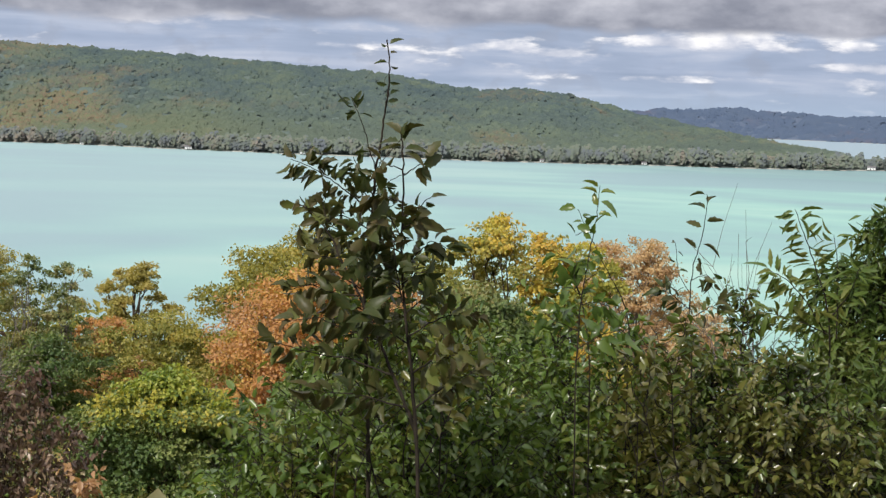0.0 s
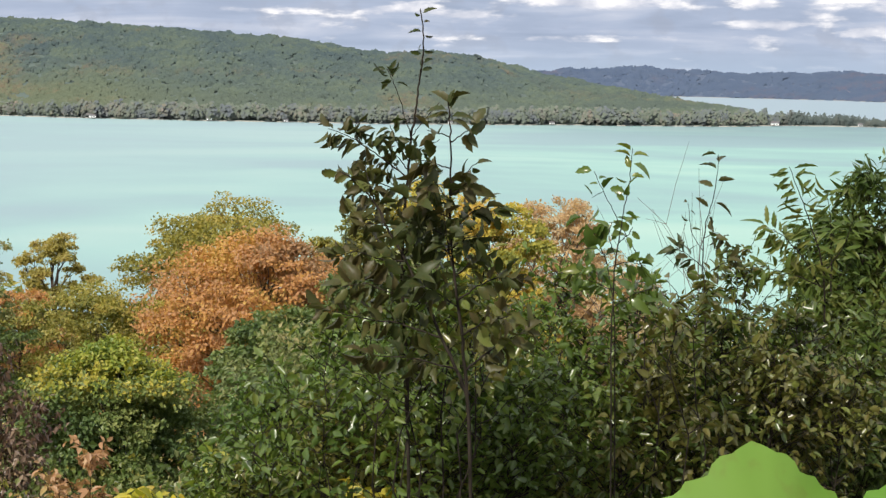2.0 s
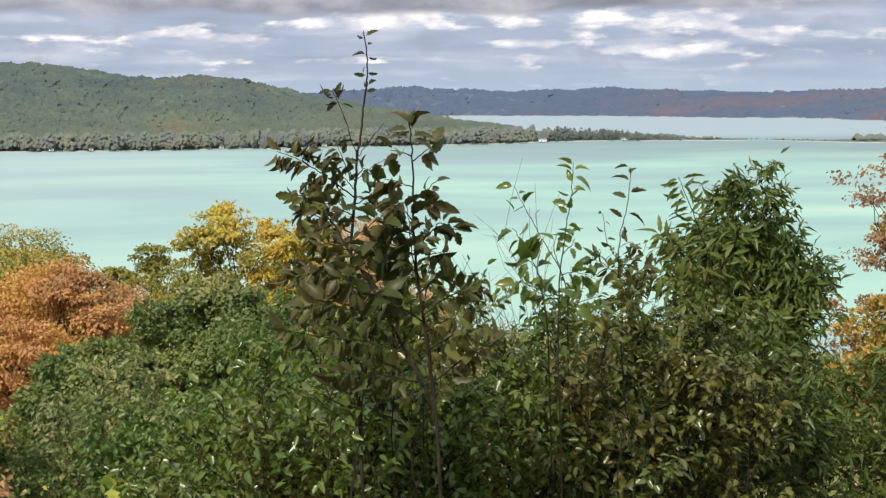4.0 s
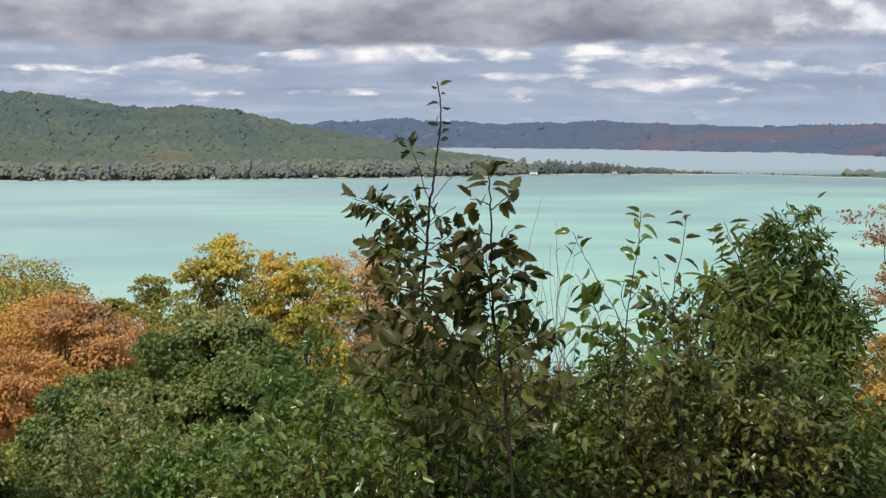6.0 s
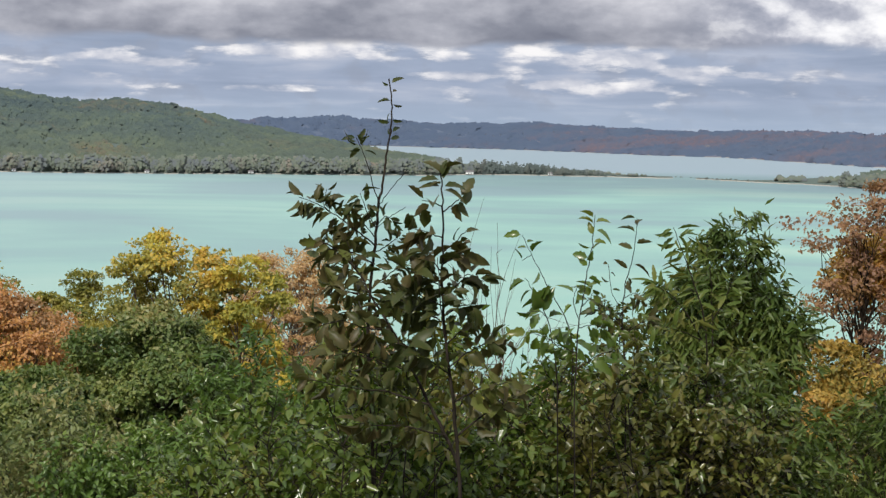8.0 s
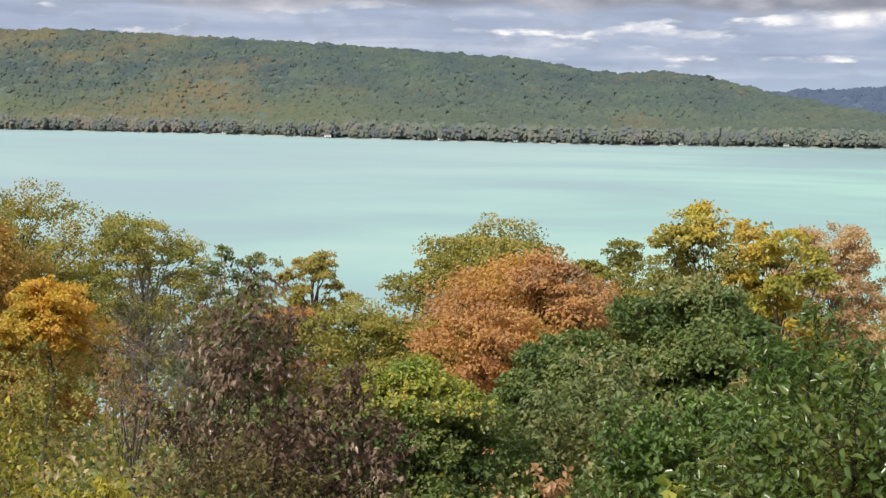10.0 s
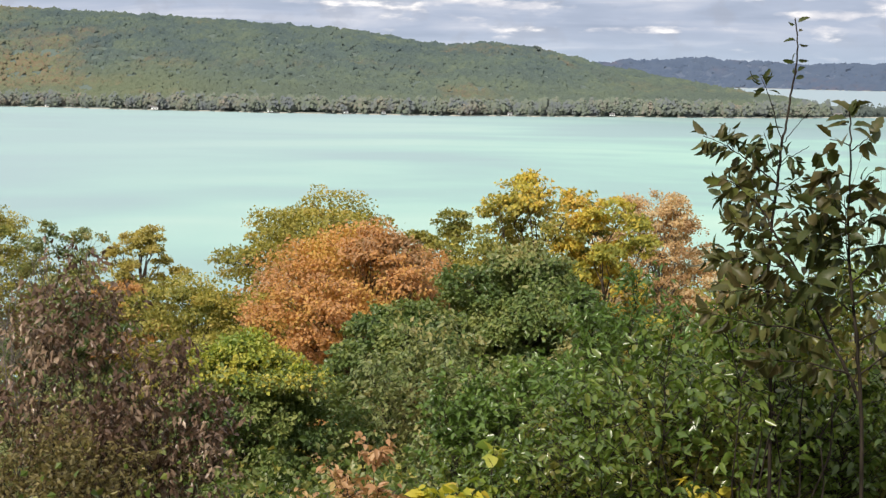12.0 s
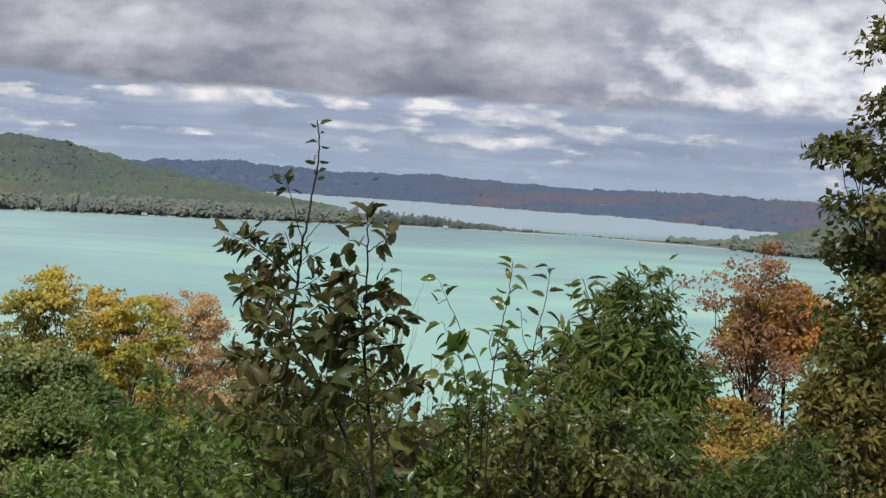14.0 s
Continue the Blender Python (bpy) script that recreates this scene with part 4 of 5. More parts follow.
tree("maple_tree", 4.85, 15.2, 1.22, 1.3, 2.7, MAUVE, "thin young maple with pinkish leaves and open gaps", 59, 0.06, 3200, 11, gaps=0.5, bark=BARK_DARK, full=0.8)
tree("maple_tree", 5.35, 15.7, 0.75, 1.0, 0.95, AMBER, "small maple with a dense amber top", 161, 0.07, 4200, 8, bark=BARK_DARK)
tree("maple_tree", 4.5, 14.7, -0.35, 1.0, 1.3, AMBER, "small maple with a dense amber top", 162, 0.07, 2600, 6, bark=BARK_DARK)
tree("beech_tree", 4.28, 9.3, 3.9, 1.5, 6.0, BEECH, "tall beech with dark green and yellowing leaves", 60, 0.078, 12500, 24)
shrub("beech_shrub", 3.42, 8.6, 1.25, 1.0, 1.6, TURNING, "beech shoots turning olive and yellow", 153, 0.055, 7000, "broad", 10)
shrub("beech_shrub", 2.75, 7.6, 0.42, 1.1, 1.2, BEECH, "dark green beech shoots below a taller beech", 155, 0.054, 3000, "broad", 9)
bare_tree("bare_tree", 0.86, 11.6, 0.22, 1.1, "small leafless grey tree with arching twigs", 61, stems=5, twig=0.0022)


shrub("serviceberry_shrub", 0.12, 4.5, 1.14, 0.62, 0.5, THICKET, "green serviceberry shoots among the thicket", 156, 0.041, 1100, "broad", 8)
shrub("serviceberry_shrub", -0.28, 4.8, 0.86, 0.5, 0.45, THICKET, "green serviceberry shoots among the thicket", 157, 0.041, 700, "broad", 6)
shrub("serviceberry_shrub", 0.85, 4.9, 1.0, 0.5, 0.4, BRONZE_THICKET, "dark bronze-leaved serviceberry shoots", 158, 0.041, 700, "broad", 6)
SPRIG = leaf_material("clear_yellow_leaves", [(0.30, 0.34, 0.05), (0.42, 0.40, 0.05), (0.55, 0.46, 0.06), (0.50, 0.36, 0.06)], 0.45, 0.45, 6.0)
for k, (sx, sy, top) in enumerate(YELLOW_TIPS):
    shrub("yellow_sprig", sx, sy, top + 0.03, 0.14, 0.12, SPRIG, "slender sprig tipped with clear yellow leaves", 170 + k, 0.055, 36, "oval", 1)


# ---- saplings against the lake ----
def leaf_variants(mat, kind, teeth=0.12):
    """A few single leaves with toothed, curling edges, each a mesh to be shared."""
    made = []
    for k in range(4):
        rng = np.random.default_rng(900 + k)
        n = 9
        s = np.linspace(0, 1, n)
        wide = {"oval": 0.25, "curled": 0.19, "narrow": 0.12}[kind]
        w = wide * np.sin(math.pi * s ** 0.8) ** 0.75 * (1 + 0.10 * rng.uniform(-1, 1, n))
        w[1:-1] *= 1 + teeth * np.where(np.arange(n - 2) % 2, 1, -1)
        w[0] = w[-1] = 0.0
        curl, fold = (0.25, 0.6, 0.95, 0.45)[k], (0.4, 0.8, 0.3, 1.1)[k]
        mid = np.stack([0.05 * np.sin(3 * s + k), s, -curl * s ** 2 * 0.8], 1)
        left = mid[1:-1] + np.stack([-w[1:-1], 0 * w[1:-1] + 0.03, w[1:-1] * fold], 1)
        right = mid[1:-1] + np.stack([w[1:-1], 0 * w[1:-1] + 0.03, w[1:-1] * fold * 0.8], 1)
        v = np.concatenate([mid, left, right])
        f = [(0, 1, n)] + [(n - 2, n - 1, 2 * n - 3)] + [(0, 2 * n - 2, 1)] + [(n - 2, 3 * n - 5, n - 1)]
        for i in range(1, n - 2):
            f += [(i, i + 1, n + i), (i, n + i, n + i - 1), (i, 2 * n - 3 + i, 2 * n - 2 + i), (i, 2 * n - 2 + i, i + 1)]
        made.append(mesh_from("leaf", v, np.array(f), mat))
    return made


WHIP_DARK = leaf_material("dark_curled_leaves", [(0.03, 0.045, 0.014), (0.046, 0.064, 0.018), (0.062, 0.057, 0.022), (0.095, 0.115, 0.029)], 0.4, 0.25, 3.0, 0.25)
BRONZE_LEAVES = leaf_variants(SAPLING_DARK, "oval")
GREEN_LEAVES = leaf_variants(THICKET, "oval")
GREEN_BRONZE_LEAVES = leaf_variants(WHIP_DARK, "curled")
NARROW_LEAVES = leaf_variants(CHERRY, "narrow")


def sapling(name, label, lines, leaves, seed, size=0.045, bark=BARK_DARK, droop=0.35, lit=0.5):
    """A young tree seen leaf by leaf. lines: points as (x, z), the depth y at its start and end, radius, number of leaves,
    the first share that bears leaves, and the leaves' length against size. The first line is the main stem."""
    rng = np.random.default_rng(seed)
    x0, y0 = lines[0][0][0][0], lines[0][1]
    foot = float(near_ground(np.array(x0), np.array(y0))) - 0.05
    thing = base(name, x0, y0, foot, label, "sapling")
    for k, (pts, ya, yb, radius, count, bare, scale) in enumerate(lines):
        way = np.array([(px - x0, ya - y0 + (yb - ya) * i / (len(pts) - 1), pz - foot) for i, (px, pz) in enumerate(pts)])
        if k == 0:
            way = np.concatenate([[(0.03, 0, 0)], way])
        n = max(6, 4 * len(way))
        u = np.linspace(0, len(way) - 1, n)
        line = np.stack([np.interp(u, np.arange(len(way)), way[:, c]) for c in range(3)], 1)
        line[1:-1] = (line[:-2] + 2 * line[1:-1] + line[2:]) / 4
        line[1:] += rng.normal(0, 0.0012, line[1:].shape)
        part("stem" if k == 0 else "branch", Tubes(6).add(line, radius, max(0.0009, radius * 0.3)).mesh("stem", bark), thing)
        count = round(count * 1.9) if count > 5 and k > 1 else count
        for j in range(count):
            s = bare + (1 - bare) * (j + rng.uniform(0.2, 1)) / count
            i = min(s * (n - 1), n - 1.001)
            p = line[int(i)] + (line[int(i) + 1] - line[int(i)]) * (i % 1)
            d = line[min(int(i) + 1, n - 1)] - line[int(i)]
            d /= np.linalg.norm(d) + 1e-6
            side = np.cross(d, (0, 1, 0)) * (1 if j % 2 else -1) + rng.normal(0, 0.45, 3)
            ahead = side * 0.9 + d * (0.5 if s < 0.9 else 0.75) - np.array([0, 0, droop])
            ahead /= np.linalg.norm(ahead)
            face = np.array([0, -lit, 0.5]) + rng.normal(0, 0.75, 3)
            across = np.cross(ahead, face)
            across /= np.linalg.norm(across)
            m = Matrix([list(r) for r in np.stack([across, ahead, np.cross(across, ahead)], 1)]).to_4x4()
            long = size * scale * rng.uniform(0.65, 1.2)
            ob = part("leaf", leaves[rng.integers(0, 4)], thing)
            ob.matrix_basis = Matrix.Translation(p + ahead * 0.15 * long) @ m @ Matrix.Scale(long, 4)
    return thing


sapling("beech_sapling", "young tree with broad dark bronze leaves on a straight leader", [
    ([(0.312, 0.685), (0.297, 0.809), (0.289, 0.9), (0.278, 0.975), (0.268, 1.05), (0.259, 1.125), (0.252, 1.215), (0.255, 1.29), (0.253, 1.379), (0.249, 1.453), (0.247, 1.495)], 4.05, 4.05, 0.0058, 9, 0.9, 0.85),
    ([(0.304, 0.735), (0.27, 0.812), (0.226, 0.888), (0.184, 0.972), (0.126, 1.078), (0.069, 1.168), (0.029, 1.235), (-0.027, 1.287), (-0.07, 1.305)], 4.06, 4.2, 0.0055, 26, 0.45, 0.85),
    ([(0.25, 1.409), (0.231, 1.416), (0.196, 1.424)], 4.05, 4.02, 0.002, 3, 0.4, 1.1),
    ([(0.252, 1.394), (0.283, 1.417), (0.298, 1.43)], 4.05, 4.08, 0.002, 4, 0.35, 0.95),
    ([(0.255, 1.327), (0.219, 1.341), (0.18, 1.352)], 4.05, 4.0, 0.002, 6, 0.2, 1.15),
    ([(0.255, 1.29), (0.287, 1.313), (0.316, 1.344)], 4.05, 4.1, 0.0018, 4, 0.3, 0.65),
    ([(0.256, 1.26), (0.288, 1.283), (0.305, 1.30)], 4.05, 4.0, 0.002, 6, 0.2, 0.95),
    ([(0.254, 1.2), (0.208, 1.228), (0.163, 1.249)], 4.05, 3.98, 0.0022, 9, 0.1, 1.0),
    ([(0.254, 1.24), (0.215, 1.28), (0.19, 1.30)], 4.05, 4.12, 0.002, 6, 0.1, 1.0),
    ([(0.257, 1.17), (0.291, 1.201), (0.32, 1.232), (0.365, 1.212)], 4.05, 4.1, 0.0022, 11, 0.15, 0.85),
    ([(0.26, 1.125), (0.301, 1.156), (0.338, 1.165)], 4.05, 3.98, 0.0022, 7, 0.15, 0.9),
    ([(0.258, 1.11), (0.212, 1.131), (0.166, 1.152), (0.129, 1.165)], 4.05, 4.1, 0.0022, 13, 0.1, 1.0),
    ([(0.258, 1.15), (0.21, 1.175), (0.16, 1.2)], 4.05, 4.0, 0.0022, 9, 0.1, 1.0),
    ([(0.268, 1.05), (0.318, 1.097), (0.355, 1.113)], 4.05, 4.1, 0.0022, 8, 0.15, 0.75),
    ([(0.274, 0.99), (0.321, 1.022), (0.387, 1.054), (0.425, 1.04)], 4.05, 4.15, 0.0024, 15, 0.1, 0.8),
    ([(0.275, 0.975), (0.216, 1.018), (0.15, 1.06)], 4.05, 4.0, 0.0024, 12, 0.1, 1.0),
    ([(0.184, 0.972), (0.11, 0.99), (0.03, 1.02), (-0.04, 1.01)], 4.1, 4.1, 0.0022, 15, 0.1, 1.0),
    ([(0.126, 1.078), (0.06, 1.08), (-0.01, 1.10), (-0.07, 1.08)], 4.12, 4.15, 0.0022, 14, 0.1, 0.95),
    ([(0.069, 1.168), (0.0, 1.17), (-0.05, 1.19)], 4.15, 4.2, 0.002, 9, 0.1, 0.9),
    ([(0.029, 1.235), (0.01, 1.28), (0.0, 1.33)], 4.17, 4.2, 0.002, 8, 0.15, 0.85),
    ([(0.297, 0.809), (0.38, 0.88), (0.46, 0.92)], 4.05, 4.05, 0.003, 13, 0.2, 0.9),
    ([(0.289, 0.9), (0.36, 0.95), (0.42, 0.97)], 4.05, 3.95, 0.0026, 11, 0.2, 0.9),
    ([(0.226, 0.888), (0.12, 0.92), (0.0, 0.93), (-0.1, 0.95)], 4.08, 4.1, 0.003, 20, 0.1, 0.95),
    ([(0.27, 0.812), (0.16, 0.84), (0.03, 0.85)], 4.06, 4.0, 0.003, 16, 0.15, 0.95),
    ([(0.26, 1.08), (0.248, 1.169), (0.24, 1.28)], 4.04, 4.0, 0.0022, 9, 0.1, 0.9),
], BRONZE_LEAVES, 71, 0.055, lit=0.35)
sapling("serviceberry_sapling", "slender sapling whose bare whip carries a few curled leaves", [
    ([(0.076, 0.799), (0.065, 0.897), (0.06, 1.028), (0.064, 1.142), (0.073, 1.24), (0.081, 1.321), (0.084, 1.394), (0.093, 1.435), (0.1, 1.484), (0.107, 1.549), (0.117, 1.61), (0.118, 1.678), (0.109, 1.742)], 4.42, 4.40, 0.006, 0, 0.5, 1.0),
    ([(0.107, 1.549), (0.117, 1.61), (0.118, 1.678), (0.109, 1.745)], 4.40, 4.40, 0.0016, 11, 0.05, 0.62),
    ([(0.084, 1.394), (0.059, 1.482), (0.041, 1.538), (0.019, 1.581)], 4.4, 4.38, 0.0017, 6, 0.68, 0.72),
    ([(0.087, 1.395), (0.118, 1.436), (0.161, 1.486)], 4.4, 4.42, 0.0013, 0, 0.9, 0.8),
    ([(0.083, 1.33), (0.12, 1.36), (0.16, 1.385)], 4.4, 4.44, 0.0011, 0, 0.9, 0.8),
    ([(0.079, 1.276), (0.025, 1.322), (-0.025, 1.36), (-0.074, 1.391), (-0.132, 1.413)], 4.4, 4.33, 0.0026, 22, 0.15, 0.95),
    ([(0.077, 1.226), (0.019, 1.256), (-0.03, 1.27), (-0.079, 1.293)], 4.4, 4.36, 0.0022, 17, 0.1, 0.9),
    ([(0.07, 1.177), (0.013, 1.207), (-0.036, 1.23), (-0.074, 1.236)], 4.4, 4.42, 0.0022, 16, 0.1, 0.95),
    ([(0.064, 1.126), (0.007, 1.148), (-0.051, 1.162)], 4.4, 4.4, 0.0022, 13, 0.1, 0.95),
    ([(0.081, 1.321), (0.055, 1.369), (0.034, 1.425)], 4.4, 4.36, 0.0018, 7, 0.3, 0.85),
    ([(0.08, 1.30), (0.04, 1.34), (0.0, 1.375)], 4.4, 4.44, 0.0018, 10, 0.2, 0.85),
    ([(0.082, 1.338), (0.104, 1.363), (0.124, 1.355)], 4.4, 4.38, 0.0015, 6, 0.2, 0.7),
    ([(0.076, 1.256), (0.115, 1.282), (0.147, 1.308)], 4.4, 4.42, 0.0018, 8, 0.2, 0.7),
    ([(0.071, 1.159), (0.126, 1.209), (0.166, 1.235)], 4.4, 4.36, 0.002, 11, 0.1, 0.85),
    ([(0.063, 1.06), (0.001, 1.091), (-0.064, 1.072), (-0.12, 1.06)], 4.4, 4.4, 0.0022, 18, 0.1, 1.0),
    ([(0.063, 1.06), (0.114, 1.103), (0.161, 1.137)], 4.4, 4.4, 0.0022, 13, 0.1, 0.95),
    ([(-0.049, 1.375), (-0.066, 1.407), (-0.059, 1.434)], 4.36, 4.36, 0.0014, 5, 0.3, 0.8),
    ([(0.065, 0.97), (0.0, 0.99), (-0.09, 1.0)], 4.4, 4.35, 0.0022, 15, 0.1, 1.0),
    ([(0.065, 0.95), (0.12, 1.0), (0.17, 1.02)], 4.4, 4.4, 0.0022, 12, 0.1, 1.0),
], GREEN_BRONZE_LEAVES, 72, 0.050)
sapling("dogwood_sapling", "thin upright shoot with a few dark leaves", [
    ([(0.651, 0.813), (0.653, 0.946), (0.656, 1.062), (0.667, 1.128), (0.675, 1.194), (0.688, 1.26), (0.694, 1.326), (0.696, 1.371)], 4.43, 4.43, 0.0026, 14, 0.55, 0.85),
    ([(0.656, 1.078), (0.637, 1.127), (0.643, 1.168)], 4.43, 4.4, 0.0014, 5, 0.2, 0.8),
    ([(0.667, 1.111), (0.694, 1.137), (0.701, 1.154)], 4.43, 4.46, 0.0014, 4, 0.2, 0.95),
    ([(0.656, 1.05), (0.70, 1.06), (0.74, 1.05)], 4.43, 4.43, 0.0014, 6, 0.2, 0.9),
    ([(0.654, 0.98), (0.60, 1.0), (0.56, 1.03)], 4.43, 4.4, 0.0016, 8, 0.1, 0.95),
    ([(0.653, 0.93), (0.71, 0.97), (0.78, 0.99)], 4.43, 4.45, 0.0016, 10, 0.1, 1.0)], GREEN_LEAVES, 73, 0.05)
sapling("dogwood_sapling", "thin upright shoot bare but for a few leaves", [
    ([(0.918, 0.8), (0.902, 0.955), (0.901, 1.052), (0.91, 1.11), (0.929, 1.188), (0.941, 1.265), (0.942, 1.323)], 5.2, 5.2, 0.0026, 8, 0.55, 0.95),
    ([(0.901, 1.013), (0.862, 1.069), (0.85, 1.165)], 5.2, 5.2, 0.0013, 4, 0.5, 0.5),
    ([(0.901, 1.052), (0.944, 1.072), (0.975, 1.045)], 5.2, 5.25, 0.0013, 6, 0.2, 0.7),
    ([(0.902, 0.96), (0.85, 1.0), (0.81, 1.02)], 5.2, 5.2, 0.0016, 9, 0.1, 0.85),
    ([(0.905, 0.93), (0.96, 0.97), (1.01, 0.99)], 5.2, 5.2, 0.0016, 9, 0.1, 0.85)], GREEN_BRONZE_LEAVES, 74, 0.056)
sapling("dogwood_sapling", "thin leaning shoot with a few green leaves", [
    ([(0.725, 0.733), (0.727, 0.904), (0.704, 0.989), (0.664, 1.054), (0.623, 1.128), (0.582, 1.202), (0.551, 1.267)], 5.1, 5.1, 0.0026, 4, 0.85, 0.85),
    ([(0.582, 1.202), (0.565, 1.195), (0.548, 1.185)], 5.1, 5.08, 0.0012, 1, 0.7, 0.9)], GREEN_LEAVES, 75, 0.052)
sapling("dogwood_sapling", "short shoot with broad green leaves", [
    ([(0.645, 0.854), (0.622, 0.978), (0.601, 1.049), (0.572, 1.101), (0.534, 1.154)], 4.8, 4.8, 0.0024, 8, 0.5, 1.0),
    ([(0.626, 0.961), (0.568, 0.985), (0.533, 0.984)], 4.8, 4.8, 0.0014, 6, 0.2, 0.9),
    ([(0.611, 1.032), (0.583, 1.057), (0.548, 1.056)], 4.8, 4.76, 0.0014, 4, 0.3, 1.2)], GREEN_LEAVES, 77, 0.055)
sapling("cherry_sapling", "slim cherry leaders with rows of narrow drooping leaves", [
    ([(1.362, 0.786), (1.336, 0.934), (1.295, 1.039), (1.256, 1.144), (1.212, 1.245)], 6.0, 6.0, 0.004, 34, 0.55, 1.0),
    ([(1.382, 0.786), (1.377, 0.935), (1.372, 1.062), (1.355, 1.157)], 6.0, 6.05, 0.003, 20, 0.25, 0.8),
    ([(1.34, 0.807), (1.274, 0.911), (1.199, 0.995), (1.136, 1.025)], 6.0, 5.95, 0.003, 28, 0.1, 0.95),
    ([(1.35, 0.85), (1.42, 0.95), (1.45, 1.05)], 6.0, 6.0, 0.003, 18, 0.2, 0.9),
    ([(1.35, 0.80), (1.25, 0.85), (1.13, 0.88)], 6.0, 5.9, 0.003, 20, 0.1, 0.95)], NARROW_LEAVES, 76, 0.075, droop=0.45, lit=0.3)


def build_undergrowth():
    """Low leafy growth that covers the slope between the trees."""
    rng = np.random.default_rng(5)
    for name, mat, label, n, lo, hi in (("undergrowth", OLIVE_GREEN, "olive undergrowth covering the slope", 22000, 15, 60),
                                        ("ground_cover", GREY_GREEN, "dull green low growth covering the slope", 22000, 14, 60),
                                        ("low_brush", CHERRY, "low green brush at the lip of the slope", 36000, 4.5, 16),
                                        ("dry_brush", GREY_GREEN, "dull brush among the cherries", 8000, 7, 18),
                                        ("fallen_bracken", PINK_BROWN, "brown bracken and dry leaves on the slope", 9000, 17, 60)):
        az = np.radians(rng.uniform(-42, 26, n // 8))
        r = np.sqrt(rng.uniform(lo ** 2, hi ** 2, n // 8))
        x, y = r * np.sin(az), r * np.cos(az)
        h = rng.uniform(0.1, 1.3, n // 8) * (0.4 + 0.6 * np.clip(r / 25, 0, 1))
        h = np.where(r < 16, h * 0.3, h * np.clip(r / 30, 0.6, 1.6))
        at = np.repeat(np.stack([x, y, near_ground(x, y) + h], 1), 8, 0) + rng.normal(0, 0.2, (n // 8 * 8, 3))
        at[:, 2] = np.maximum(at[:, 2], near_ground(at[:, 0], at[:, 1]) + 0.03)
        out = rng.normal(0, 1, at.shape) * (1, 1, 0.3)
        out /= np.linalg.norm(out, axis=1)[:, None]
        tagged(new(name, leaves_mesh(name, rng, at, out, 0.14 if hi > 30 else 0.06, mat)), label, "undergrowth", kind="stuff")


def build_slope_woods():
    """The woods further down towards the water, behind the trees at the lookout."""
    rng = np.random.default_rng(6)
    brow_az = np.array([-44, -25, -22.6, -19.5, -18, -4, -2, 2, 4, 28])
    brow_el = np.array([6.2, 6.2, 8.2, 8.2, 6.9, 6.7, 7.2, 8.0, 8.4, 8.4])
    for name, mat, label, trees, lo, hi, m, leaf in (
            ("slope_woods", OLIVE_GREEN, "olive-green woods further down the slope", 34, 42, 80, 1000, 0.23),
            ("brown_slope_woods", PINK_BROWN, "brownish trees among the woods down the slope", 12, 42, 80, 1000, 0.21),
            ("dark_slope_woods", DARK_GREEN, "dark green woods further down the slope", 22, 42, 80, 1000, 0.23),
            ("lower_woods", OLIVE_GREEN, "olive-green woods near the water", 150, 80, 200, 230, 0.75)):
        at, out = [], []
        for k in range(trees):
            az, r = rng.uniform(-44, 28), rng.uniform(lo, hi)
            x, y = r * math.sin(math.radians(az)), r * math.cos(math.radians(az))
            ground = float(near_ground(np.array(x), np.array(y)))
            brow = float(np.interp(az, brow_az, brow_el))
            top = min(1.6 - r * math.tan(math.radians(brow + rng.uniform(0.2, 1.2))), ground + 13)
            wide, tall = rng.uniform(5, 8), top - ground
            if tall < 2:
                continue
            d = rng.normal(0, 1, (m, 3))
            d /= np.linalg.norm(d, axis=1)[:, None]
            lump = 1 + 0.2 * np.sin(d[:, 0] * 7 + k) * np.cos(d[:, 1] * 6 + d[:, 2] * 5) - 0.25 * rng.uniform(0, 1, m) ** 2
            at.append(np.array([x, y, ground + tall * 0.5]) + d * lump[:, None] * np.array([wide / 2, wide / 2, tall * 0.46]))
            out.append(d)
        at, out = np.concatenate(at), np.concatenate(out)
        tagged(new(name, leaves_mesh(name, rng, at, out, leaf, mat)), label, "forest", kind="stuff")


build_undergrowth()
build_slope_woods()


# ---- close by ----
def lobed_leaf(mat):
    """A broad leaf with pointed lobes, like a maple's or a vine's."""
    n = 61
    a = np.linspace(-2.6, 2.6, n)
    r = 0.80 + 0.08 * np.cos(a * 3.0) + 0.05 * np.cos(a * 7.0) + 0.03 * np.cos(a * 21.0) - 0.05 * np.abs(a)
    rim = np.stack([np.sin(a) * r * 0.62, 0.45 + np.cos(a) * r * 0.55, 0.10 * np.cos(a * 3) - 0.12 * r ** 2], 1)
    v = np.concatenate([[(0, 0.42, 0.03)], rim])
    f = np.array([(0, i + 1, i) for i in range(1, n)])
    return mesh_from("leaf", v, f, mat)


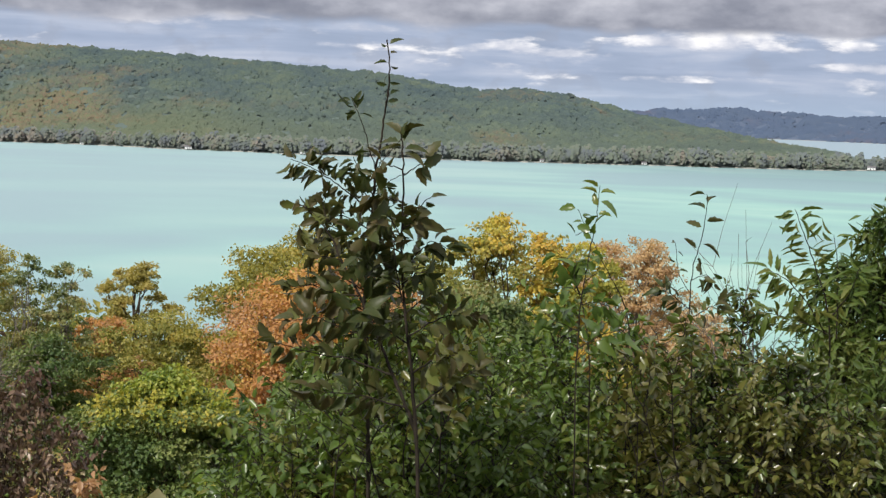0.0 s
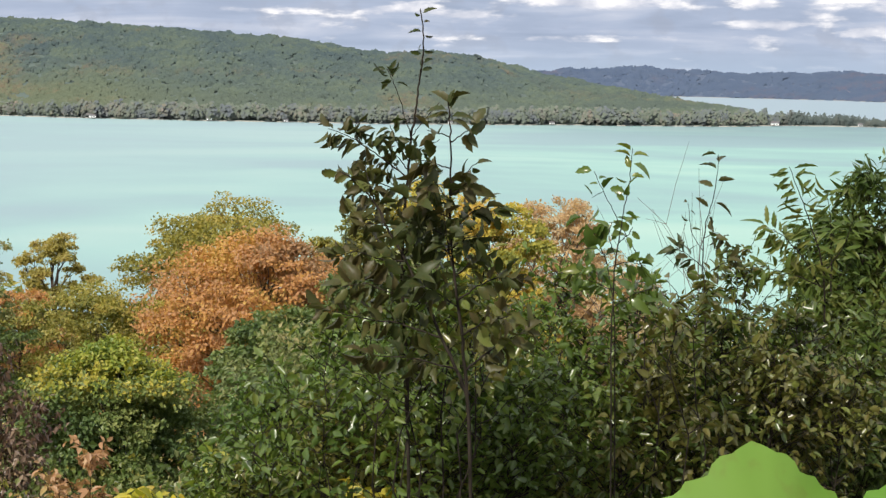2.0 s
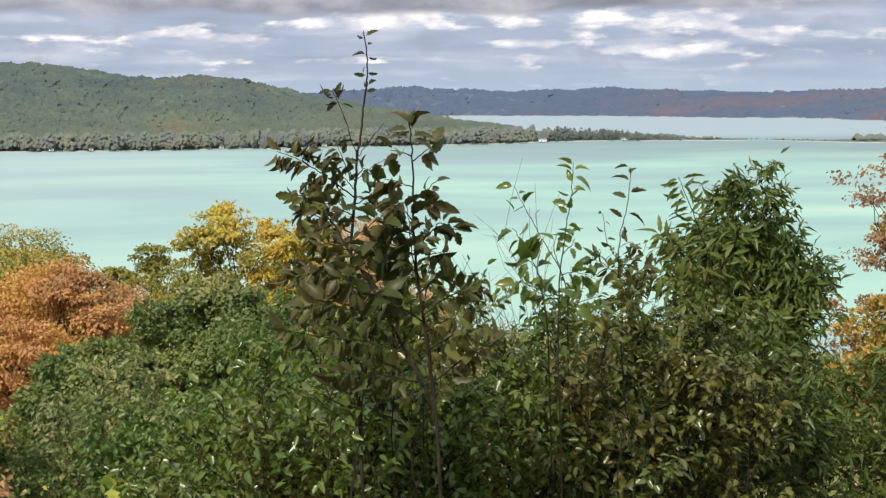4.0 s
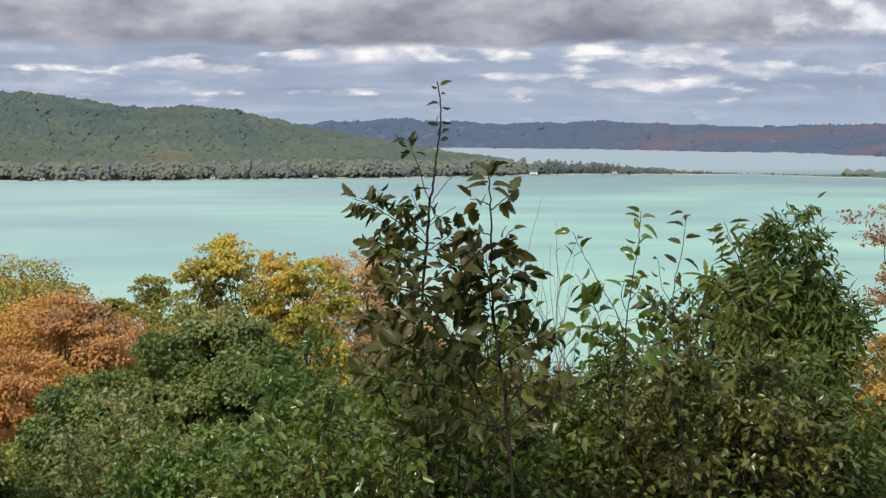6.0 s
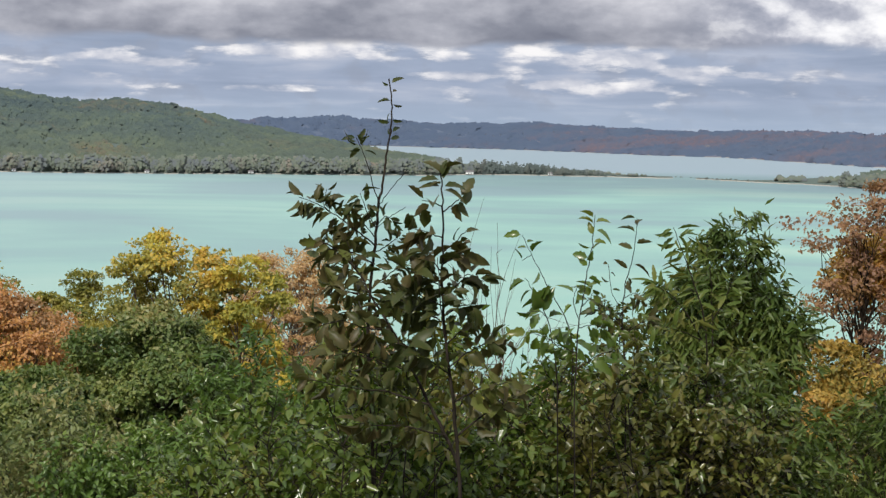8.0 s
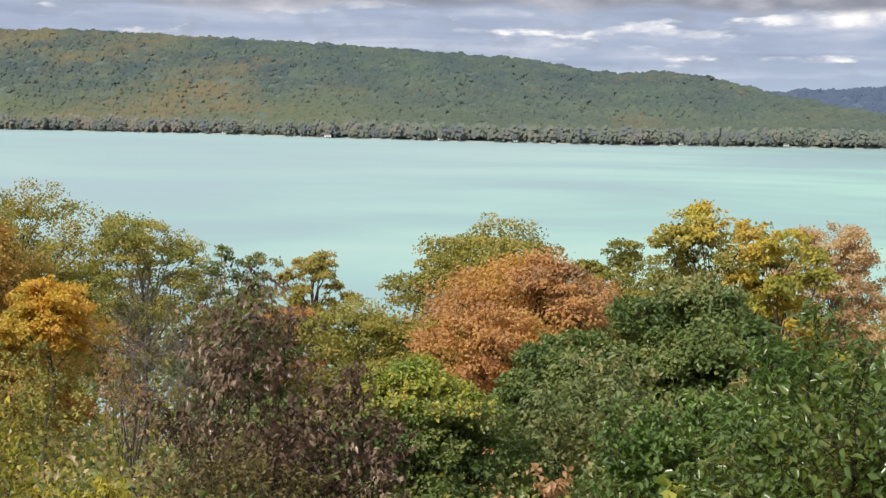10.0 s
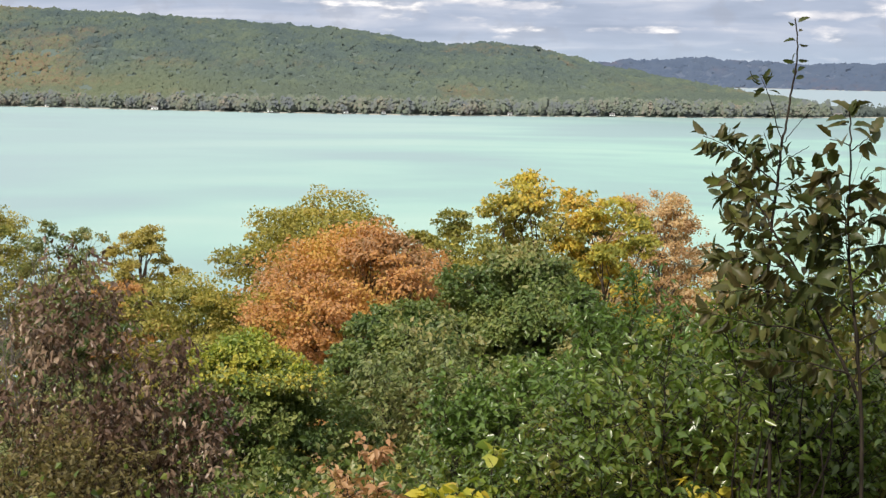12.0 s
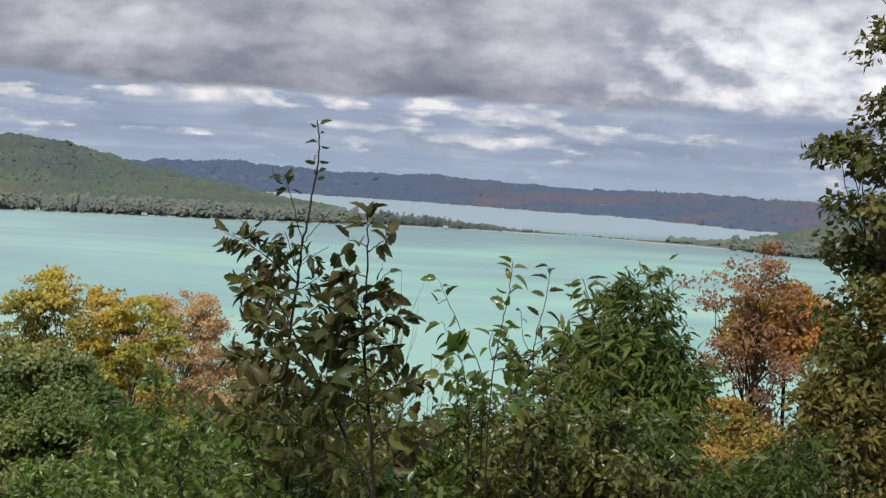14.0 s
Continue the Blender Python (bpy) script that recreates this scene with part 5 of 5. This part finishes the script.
def vine(x, y, label, seed, leaves):
    """A shoot at the lookout's edge with a few broad leaves at the top."""
    rng = np.random.default_rng(seed)
    thing = base("vine_shoot", x, y, -0.02, label, "plant")
    top = np.array([0.0, 0.0, leaves[0][0][2] + 0.02 - 0.07])
    stem = bent((0, 0, 0), top, rng, 0.02, 10)
    part("stem", Tubes(6).add(stem, 0.004, 0.002).mesh("stem", BARK), thing)
    for (px, py, pz), size, turn, tip, mat in leaves:
        at = np.array([px - x, py - y, pz + 0.02])
        part("stalk", Tubes(5).add(bent(stem[-1], at, rng, 0.05, 4), 0.0012, 0.0009).mesh("stalk", BARK), thing)
        ob = part("leaf", leaf_variants(mat, "oval", 0.0)[0] if mat == DRY else lobed_leaf(mat), thing)
        ob.matrix_basis = pose(*at, tip, 0, turn) @ Matrix.Diagonal((size * (1.0 if mat == DRY else 1.35), size, size, 1))
    return thing


FRESH = leaf_material("fresh_green_leaf", [(0.10, 0.24, 0.03), (0.12, 0.27, 0.035), (0.15, 0.30, 0.04), (0.17, 0.31, 0.05)], 0.5, 0.4, 9.0)
DRY = leaf_material("dry_brown_leaf", [(0.11, 0.125, 0.045), (0.13, 0.14, 0.05), (0.15, 0.145, 0.06), (0.17, 0.15, 0.07)], 0.6, 0.3, 9.0)
vine(0.915, 0.86, "shoot with broad fresh green lobed leaves", 81, [((0.898, 0.85, 1.326), 0.085, 20, 64, FRESH), ((0.968, 0.86, 1.326), 0.085, -15, 62, FRESH)])
vine(1.01, 0.82, "shoot with a single dull brown leaf", 82, [((0.990, 0.795, 1.398), 0.036, 10, 75, DRY)])


# ---- across the water ----
def cottage(az, back, wide, tall, walls, turn=0.0, shore_of=None):
    """A small lakeside house: walls, a pitched roof, a door and a window."""
    hill, ridge, shore, width, fshore = far_parts(np.array(az), np.array(1.0))
    r = (float(shore) if shore_of is None else float(fshore)) + back
    x, y = polar(az, r)
    z = float(land_height(np.array(x), np.array(y))) - 0.2
    thing = base("lake_house", x, y, z, "small pale lakeside house under a grey roof", "house", "houses on the far shore")
    thing.rotation_euler = (0, 0, radians(turn - az))
    w, d, h = wide / 2, wide * 0.36, tall * 0.62
    v = np.array([(sx * w, sy * d, zz) for zz in (0, h) for sx, sy in ((-1, -1), (1, -1), (1, 1), (-1, 1))] + [(-w, 0, tall), (w, 0, tall)])
    f4 = np.array([(0, 1, 5, 4), (1, 2, 6, 5), (2, 3, 7, 6), (3, 0, 4, 7)])
    part("wall", mesh_from("wall", v, [f4, np.array([(4, 8, 7), (5, 6, 9)])], walls, False), thing)
    e, o = 0.35, 0.25
    rv = np.array([(sx * (w + e), sy * (d + e), h - o + up) for up in (0.15, 0.4) for sx, sy in ((-1, -1), (1, -1), (1, 1), (-1, 1))] + [(sx * (w + e), 0, tall + up) for up in (0.02, 0.28) for sx in (-1, 1)])
    rf = np.array([(0, 1, 9, 8), (4, 10, 11, 5), (3, 8, 9, 2), (7, 6, 11, 10), (0, 4, 5, 1), (3, 2, 6, 7)])
    part("roof", mesh_from("roof", rv, [rf, np.array([(0, 8, 10), (0, 10, 4), (3, 7, 10), (3, 10, 8), (1, 5, 11), (1, 11, 9), (2, 9, 11), (2, 11, 6)])], ROOF_GREY, False), thing)
    for name, px, pw, z0, z1 in (("door", -0.2 * w, 0.5, 0.1, h * 0.72), ("window", 0.45 * w, 0.8, h * 0.35, h * 0.72)):
        bv = np.array([(px + sx * pw, -d + sy, zz) for zz in (z0, z1) for sx, sy in ((-1, -0.06), (1, -0.06), (1, 0.05), (-1, 0.05))])
        part(name, mesh_from(name, bv, np.array([(0, 1, 5, 4), (1, 2, 6, 5), (2, 3, 7, 6), (3, 0, 4, 7), (4, 5, 6, 7), (3, 2, 1, 0)]), ROOF_GREY, False), thing)
    return thing


for az, back, wide, tall in ((-17.8, 2.0, 5.5, 3.4), (-22.0, 2.0, 7.5, 3.8), (-5.12, 1.5, 5.5, 2.8), (-15.0, 2.0, 4.6, 2.8), (-13.6, 3.0, 4.2, 2.8), (-25.8, 2.0, 5.0, 3.0), (-8.9, 2.0, 4.5, 3.0), (3.0, 3.0, 9.0, 4.0), (6.0, 2.0, 5.0, 3.0)):
    cottage(az, back, wide, tall, WHITE_PAINT)
cottage(11.75, 260, 13.0, 8.0, WHITE_PAINT, 0.0, "far")
